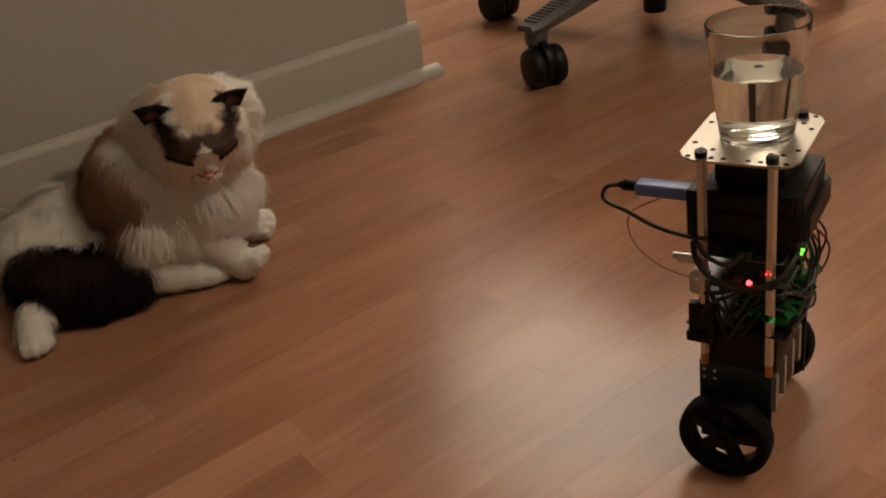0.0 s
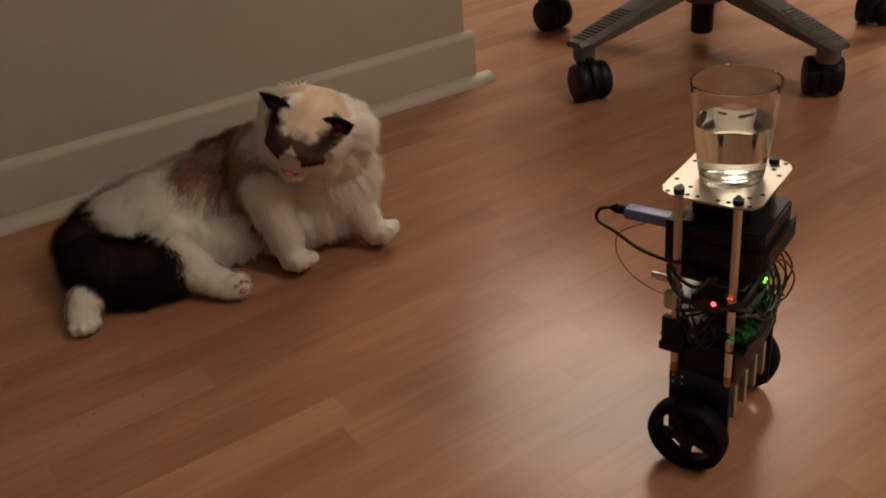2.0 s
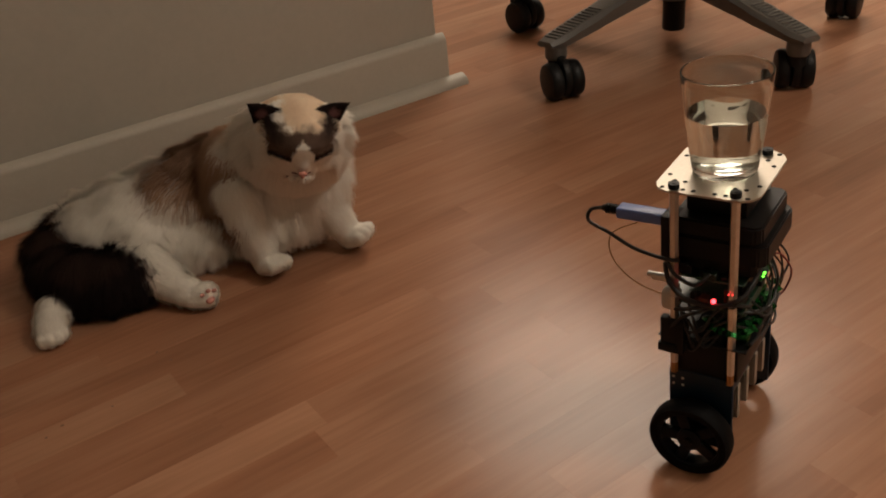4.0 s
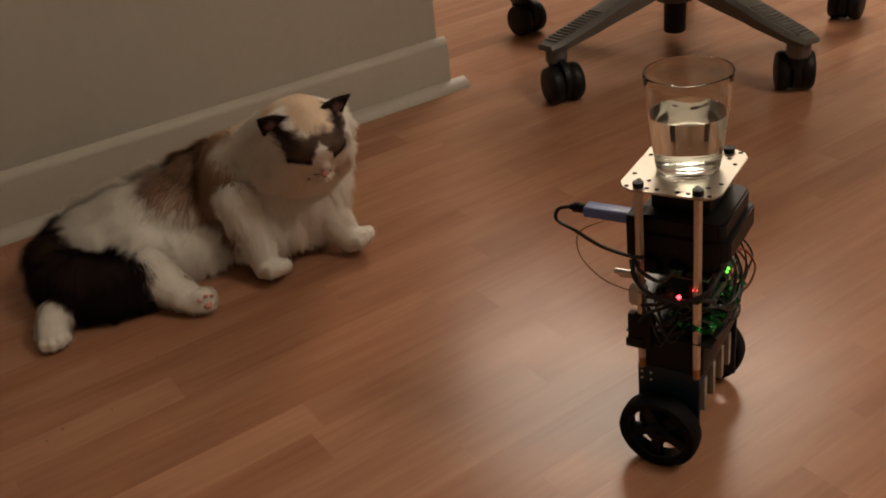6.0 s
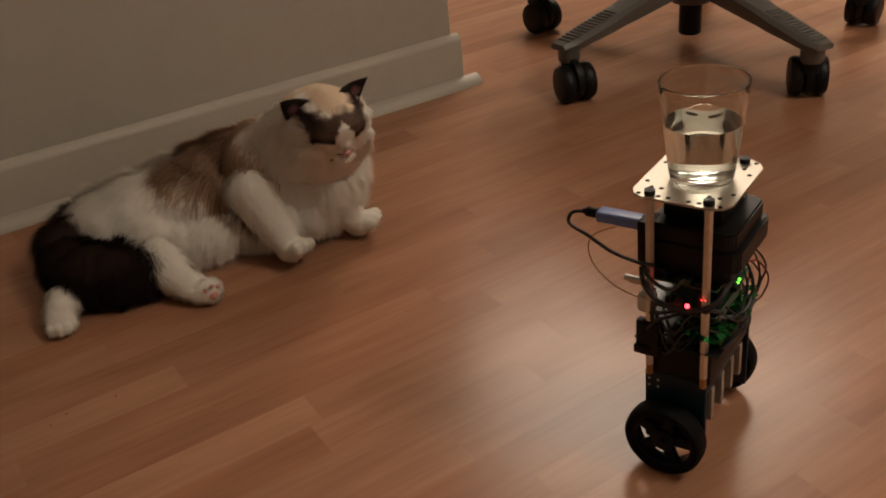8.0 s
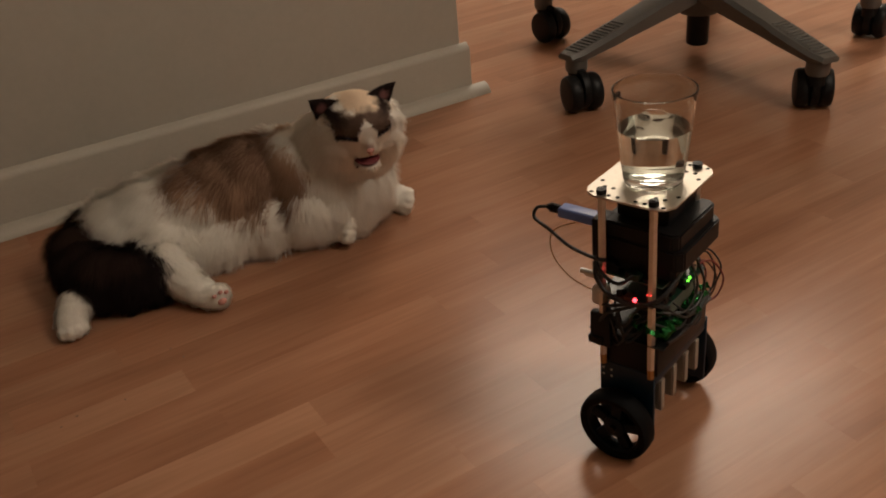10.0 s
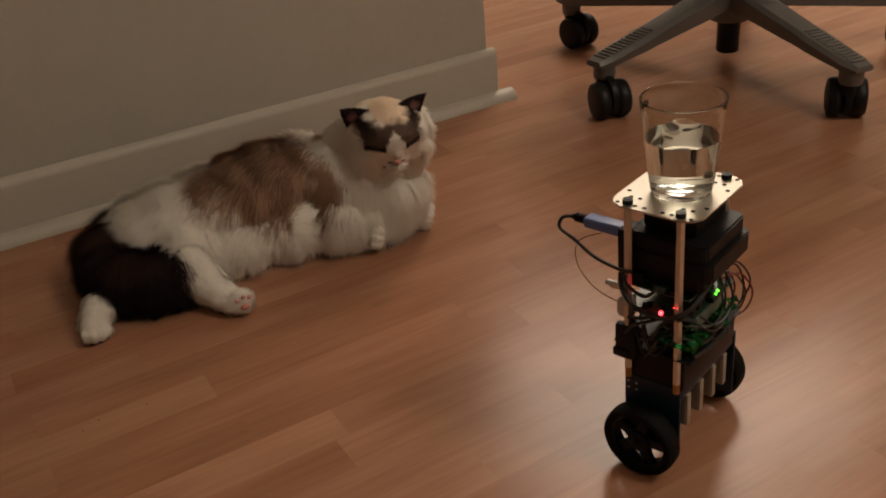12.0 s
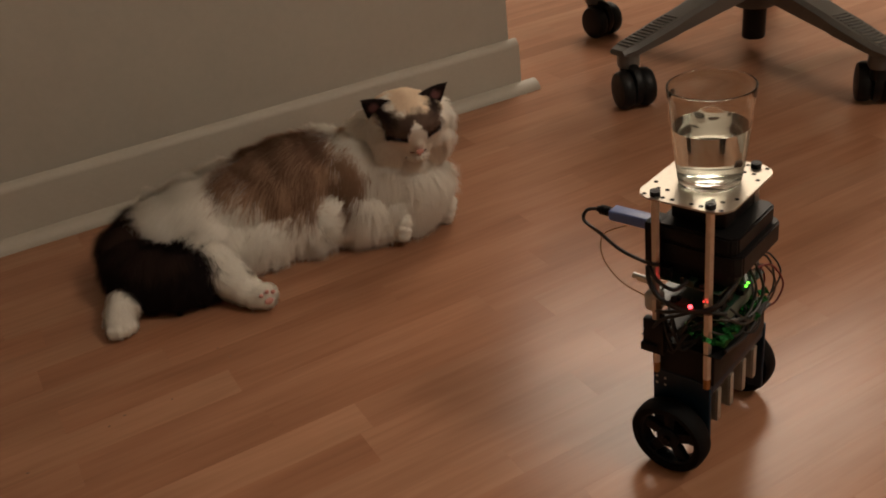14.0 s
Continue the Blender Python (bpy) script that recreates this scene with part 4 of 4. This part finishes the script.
def foreleg(seed):
    """Upper end at the origin, paw at (0, 0, -0.1)."""
    chain = [((0, 0.003 - 0.003 * s, -0.085 * s), (0.0275 - 0.0105 * s, 0.0275 - 0.0100 * s, 0.026 - 0.006 * s)) for s in np.linspace(0, 1, 9)]
    toes = [((x, -0.019 - 0.004 * (abs(x) < 0.006), -0.0955), (0.0062, 0.0095, 0.0085)) for x in (-0.0125, -0.0043, 0.0043, 0.0125)]
    return furry("foreleg", chain + [((0, -0.006, -0.092), (0.0190, 0.0200, 0.0125))] + toes,
                 lambda p: WHITE, lambda p, n: (0, 0.1, -1), lambda p, n: 0.017 if p.z > -0.03 else (0.011 if p.z > -0.065 else 0.0045), 11000, cat, "white foreleg", 0.0008, seed=seed, voxel=0.0024, smooth=3)


LEG_NEAR, LEG_FAR = foreleg(9), foreleg(10)


def leg_pose(top, paw, toes):
    """A foreleg from its upper end towards the paw, toes turned to the heading (degrees)."""
    z = (Vector(top) - Vector(paw)).normalized()
    t = Vector((0, 0, -1)) if toes is None else Vector((math.cos(radians(toes)), math.sin(radians(toes)), 0.0))
    y = -(t - z * t.dot(z)).normalized()
    x = y.cross(z)
    m = Matrix((x, y, z)).transposed().to_4x4()
    m.translation = Vector(paw) + z * 0.1 - CAT
    return m


def head_pose(x, y, z, nod, tilt, turn):
    return Matrix.Translation(Vector((x, y, z)) - CAT) @ pose(0, 0, 0, 0, 0, turn) @ pose(0, 0, 0, nod) @ pose(0, 0, 0, 0, tilt)


def chest_pose(x, y, z, rx=0, ry=0, rz=0):
    return Matrix.Translation(Vector((x, y, z)) - CAT) @ pose(0, 0, 0, rx, ry, rz)


HEAD = [
    (0, -0.612, -0.345, 0.186, 24, 2, -18), (0.3, -0.584, -0.337, 0.176, 22, 2, -18), (0.6, -0.563, -0.358, 0.174, 24, 4, -20), (0.9, -0.527, -0.350, 0.173, 16, 6, -26),
    (1.2, -0.526, -0.355, 0.172, 15, 10, -34), (1.5, -0.528, -0.350, 0.178, 20, 12, -42), (2.2, -0.538, -0.364, 0.172, 16, 22, -54), (3, -0.527, -0.373, 0.172, 14, 18, -46),
    (4.3, -0.514, -0.383, 0.174, 10, 8, -16), (5.5, -0.507, -0.386, 0.174, 13, 0, -8), (6.5, -0.498, -0.375, 0.174, 13, 0, -6), (7, -0.496, -0.371, 0.174, 12, 0, -6),
    (8.3, -0.464, -0.350, 0.168, 6, 0, 0), (9.5, -0.432, -0.326, 0.160, 4, 0, -4), (10, -0.432, -0.330, 0.160, 0, 0, -10), (10.3, -0.428, -0.326, 0.162, -10, 0, -10),
    (10.6, -0.424, -0.312, 0.164, -27, -2, -12), (10.9, -0.421, -0.306, 0.164, -28, -2, -14), (11.2, -0.414, -0.300, 0.162, -12, -2, -14), (11.6, -0.417, -0.316, 0.150, 4, 0, -12),
    (12.5, -0.420, -0.310, 0.146, 3, 0, -13), (13.5, -0.422, -0.312, 0.146, 3, 0, -12), (14, -0.416, -0.306, 0.146, 3, 0, -12),
]
JAW = [(0.0, -9), (0.12, -4), (0.3, 22), (0.45, 2), (0.55, -9), (9.6, -9), (9.8, 2), (10.1, 12), (10.45, 52), (10.85, 60), (11.05, 20), (11.3, -9), (14.0, -9)]
CHEST = [
    (0.0, -0.642, -0.272, 0.112, 16, 0, 0), (0.3, -0.612, -0.280, 0.110, 16, 0, 0), (0.6, -0.566, -0.288, 0.105, 15, -3, 2), (1.0, -0.535, -0.288, 0.100, 14, -6, 4), (3.0, -0.530, -0.290, 0.099, 14, -6, 4), (5.5, -0.530, -0.292, 0.100, 14, -6, 4), (7.0, -0.526, -0.288, 0.100, 14, -6, 4),
    (9.5, -0.474, -0.268, 0.082, 6, 4, 4), (10.8, -0.466, -0.262, 0.082, 0, 4, 4), (12.0, -0.456, -0.268, 0.072, 2, 6, 4), (14.0, -0.454, -0.268, 0.072, 2, 6, 4),
]
ROOT_ROWS = [(0.0, 0.035, 0.0), (0.3, 0.030, 0.002), (0.6, 0.023, 0.002), (0.9, 0.016, 0.0), (1.2, 0.010, 0.0), (1.5, 0.006, 0.0), (2.2, 0.0, 0.0), (3.0, 0.0, 0.0), (14.0, 0.0, 0.0)]
TORSO_TURN = [(0.0, -0.045, 17), (0.3, -0.035, 13), (0.6, -0.018, 6), (1.0, 0.0, 0), (14.0, 0.0, 0)]
HIND_TURN = [(0.0, 36), (0.5, 28), (1.0, 10), (1.5, 8), (2.0, 5), (3.0, 3), (5.5, 0), (14.0, 0)]
NEAR_ROWS = [
    (0, (-0.642, -0.300, 0.085), (-0.594, -0.356, 0.010), -45),
    (0.3, (-0.630, -0.312, 0.085), (-0.570, -0.362, 0.010), -50),
    (0.6, (-0.612, -0.322, 0.086), (-0.582, -0.372, 0.010), -58),
    (1, (-0.589, -0.322, 0.090), (-0.582, -0.366, 0.010), -65),
    (1.5, (-0.581, -0.322, 0.090), (-0.578, -0.362, 0.010), -70),
    (3, (-0.575, -0.318, 0.090), (-0.575, -0.362, 0.010), -75),
    (7, (-0.572, -0.318, 0.090), (-0.572, -0.362, 0.010), -75),
    (8.4, (-0.555, -0.310, 0.070), (-0.535, -0.360, 0.014), -60),
    (9.0, (-0.545, -0.304, 0.060), (-0.505, -0.352, 0.014), -75),
    (9.5, (-0.520, -0.290, 0.055), (-0.474, -0.356, 0.013), -70),
    (9.75, (-0.528, -0.285, 0.046), (-0.466, -0.340, 0.014), -60),
    (10, (-0.528, -0.296, 0.036), (-0.460, -0.328, 0.016), -50),
    (10.6, (-0.526, -0.296, 0.036), (-0.458, -0.328, 0.016), -50),
    (12, (-0.522, -0.298, 0.036), (-0.455, -0.331, 0.016), -50),
    (14, (-0.516, -0.300, 0.036), (-0.450, -0.333, 0.016), -50),
]
FAR_ROWS = [
    (0, (-0.600, -0.285, 0.085), (-0.545, -0.268, 0.010), -40),
    (0.3, (-0.580, -0.310, 0.085), (-0.535, -0.312, 0.010), -50),
    (0.6, (-0.545, -0.330, 0.087), (-0.500, -0.362, 0.010), -55),
    (1, (-0.509, -0.332, 0.088), (-0.478, -0.370, 0.010), -60),
    (3, (-0.492, -0.332, 0.088), (-0.460, -0.374, 0.010), -60),
    (7, (-0.490, -0.332, 0.088), (-0.458, -0.376, 0.010), -60),
    (8.4, (-0.475, -0.315, 0.070), (-0.430, -0.335, 0.012), -35),
    (9.0, (-0.458, -0.305, 0.060), (-0.395, -0.312, 0.014), -45),
    (9.5, (-0.440, -0.297, 0.046), (-0.366, -0.294, 0.015), -75),
    (10, (-0.435, -0.294, 0.045), (-0.360, -0.288, 0.015), -75),
    (10.8, (-0.414, -0.290, 0.042), (-0.336, -0.288, 0.015), -75),
    (11.3, (-0.414, -0.290, 0.042), (-0.336, -0.288, 0.015), -75),
    (11.6, (-0.425, -0.290, 0.042), (-0.350, -0.296, 0.015), -75),
    (12.2, (-0.446, -0.294, 0.042), (-0.378, -0.314, 0.015), -80),
    (14, (-0.444, -0.294, 0.042), (-0.376, -0.314, 0.015), -80),
]

# ---- floor strips: 46.5 mm wide, staggered ----
random.seed(11)
strip_rows, strips, rest = {}, [], []
PITCH, Y0 = 0.0465, -0.741
KNOWN = {0: -0.12, 1: 0.05, 2: -0.655, 3: -0.10, 4: -0.450, 7: -0.300, -1: -0.570, 5: 0.02, 8: -0.172}
for j in range(-48, 93):
    y0 = Y0 + j * PITCH
    start = KNOWN.get(j, -1.0 + 0.9 * random.random())
    xs = [start]
    while xs[0] > -3.0:
        xs.insert(0, xs[0] - random.uniform(0.28, 0.52))
    while xs[-1] < 3.2:
        xs.append(xs[-1] + random.uniform(0.28, 0.52))
    for xa, xb in zip(xs, xs[1:]):
        xa, xb = max(xa, -3.1), min(xb, 3.3)
        if xb - xa < 0.02:
            continue
        near = -1.3 < (xa + xb) / 2 < 1.0 and -1.05 < y0 < 0.9
        (strips if near else rest).append((xa, xb, y0))
random.shuffle(strips)
strips, rest = strips[:296], rest + strips[296:]


def strip_mesh(bm, xa, xb, y0, g=0.00002, b=0.00006):
    x0, x1, ya, yb = xa + g, xb - g, y0 + g, y0 + PITCH - g
    lo = [bm.verts.new(v) for v in ((x0, ya, -0.0038), (x1, ya, -0.0038), (x1, yb, -0.0038), (x0, yb, -0.0038))]
    mid = [bm.verts.new(v) for v in ((x0, ya, -0.00002), (x1, ya, -0.00002), (x1, yb, -0.00002), (x0, yb, -0.00002))]
    top = [bm.verts.new(v) for v in ((x0 + b, ya + b, 0), (x1 - b, ya + b, 0), (x1 - b, yb - b, 0), (x0 + b, yb - b, 0))]
    for k in range(4):
        i = (k + 1) % 4
        bm.faces.new((lo[k], lo[i], mid[i], mid[k]))
        bm.faces.new((mid[k], mid[i], top[i], top[k]))
    bm.faces.new(top)


for xa, xb, y0 in strips:
    bm = bmesh.new()
    strip_mesh(bm, xa, xb, y0)
    part("floor_strip", bm, M_FLOOR, floor, smooth=False)
bm = bmesh.new()
for xa, xb, y0 in rest:
    strip_mesh(bm, xa, xb, y0)
tagged(part("floor_strips", bm, M_FLOOR_REST, floor, smooth=False), kind="stuff")


# ---- crumbs on the floor and a chip on the baseboard ----
random.seed(31)
for k, (x, y) in enumerate(((-0.862, -0.470), (-0.880, -0.478), (-0.812, -0.475), (-0.965, -0.500), (-0.742, -0.415), (-0.735, -0.440))):
    bm = bmesh.new()
    ball(bm, (0, 0, 0.0005), 0.0018, 0.0010, 0.0006, (0, 0, 50 * k), 2)
    thing("crumb", bm, M_JOINT, "tiny brown crumb lying on the floor", "crumb", group="crumbs on the floor", at=pose(x, y, 0.0001))


# ---- what moves ----
def motions():
    walk(robot, [(r[0], robot_pose(r)) for r in ROBOT])
    walk(glass, [(r[0], robot_pose(r) @ GLASS_AT) for r in ROBOT])
    for w, sx in zip(WHEELS, (-1, 1)):
        rows = []
        for r in ROBOT:
            wx = WHEEL_X[sx > 0]
            c = Matrix.Rotation(radians(r[3]), 3, "Z") @ Vector((wx, 0, 0)) + Vector((r[1], r[2], 0))
            ahead = Matrix.Rotation(radians(r[3]), 3, "Z") @ Vector((0, -1, 0))
            rows.append((r[0], pose(wx, 0, RW, math.degrees(c.dot(ahead) / RW) - r[4] + 20)))
        walk(w, rows)
    walk(cat, [(t, Matrix.Translation(CAT + Vector((dx, dy, 0)))) for t, dx, dy in ROOT_ROWS])
    rump = Matrix.Translation(W(-0.720, -0.200, 0.0))
    walk(torso, [(t, Matrix.Translation((dx, 0, 0)) @ rump @ pose(0, 0, 0, 0, 0, a) @ rump.inverted()) for t, dx, a in TORSO_TURN])
    hip = Matrix.Translation(W(-0.700, -0.285, 0.0))
    walk(hind_near, [(t, hip @ pose(0, 0, 0, 0, 0, a) @ hip.inverted()) for t, a in HIND_TURN])
    walk(head, [(r[0], head_pose(*r[1:])) for r in HEAD])
    walk(jaw, [(t, pose(0, -0.010, -0.0230 + 0.0062 * max(0.0, min(1.0, (6 - a) / 15)), a)) for t, a in JAW])
    walk(chest, [(r[0], chest_pose(*r[1:])) for r in CHEST])
    walk(LEG_NEAR, [(t, leg_pose(a, b, c)) for t, a, b, c in NEAR_ROWS])
    walk(LEG_FAR, [(t, leg_pose(a, b, c)) for t, a, b, c in FAR_ROWS])


motions()
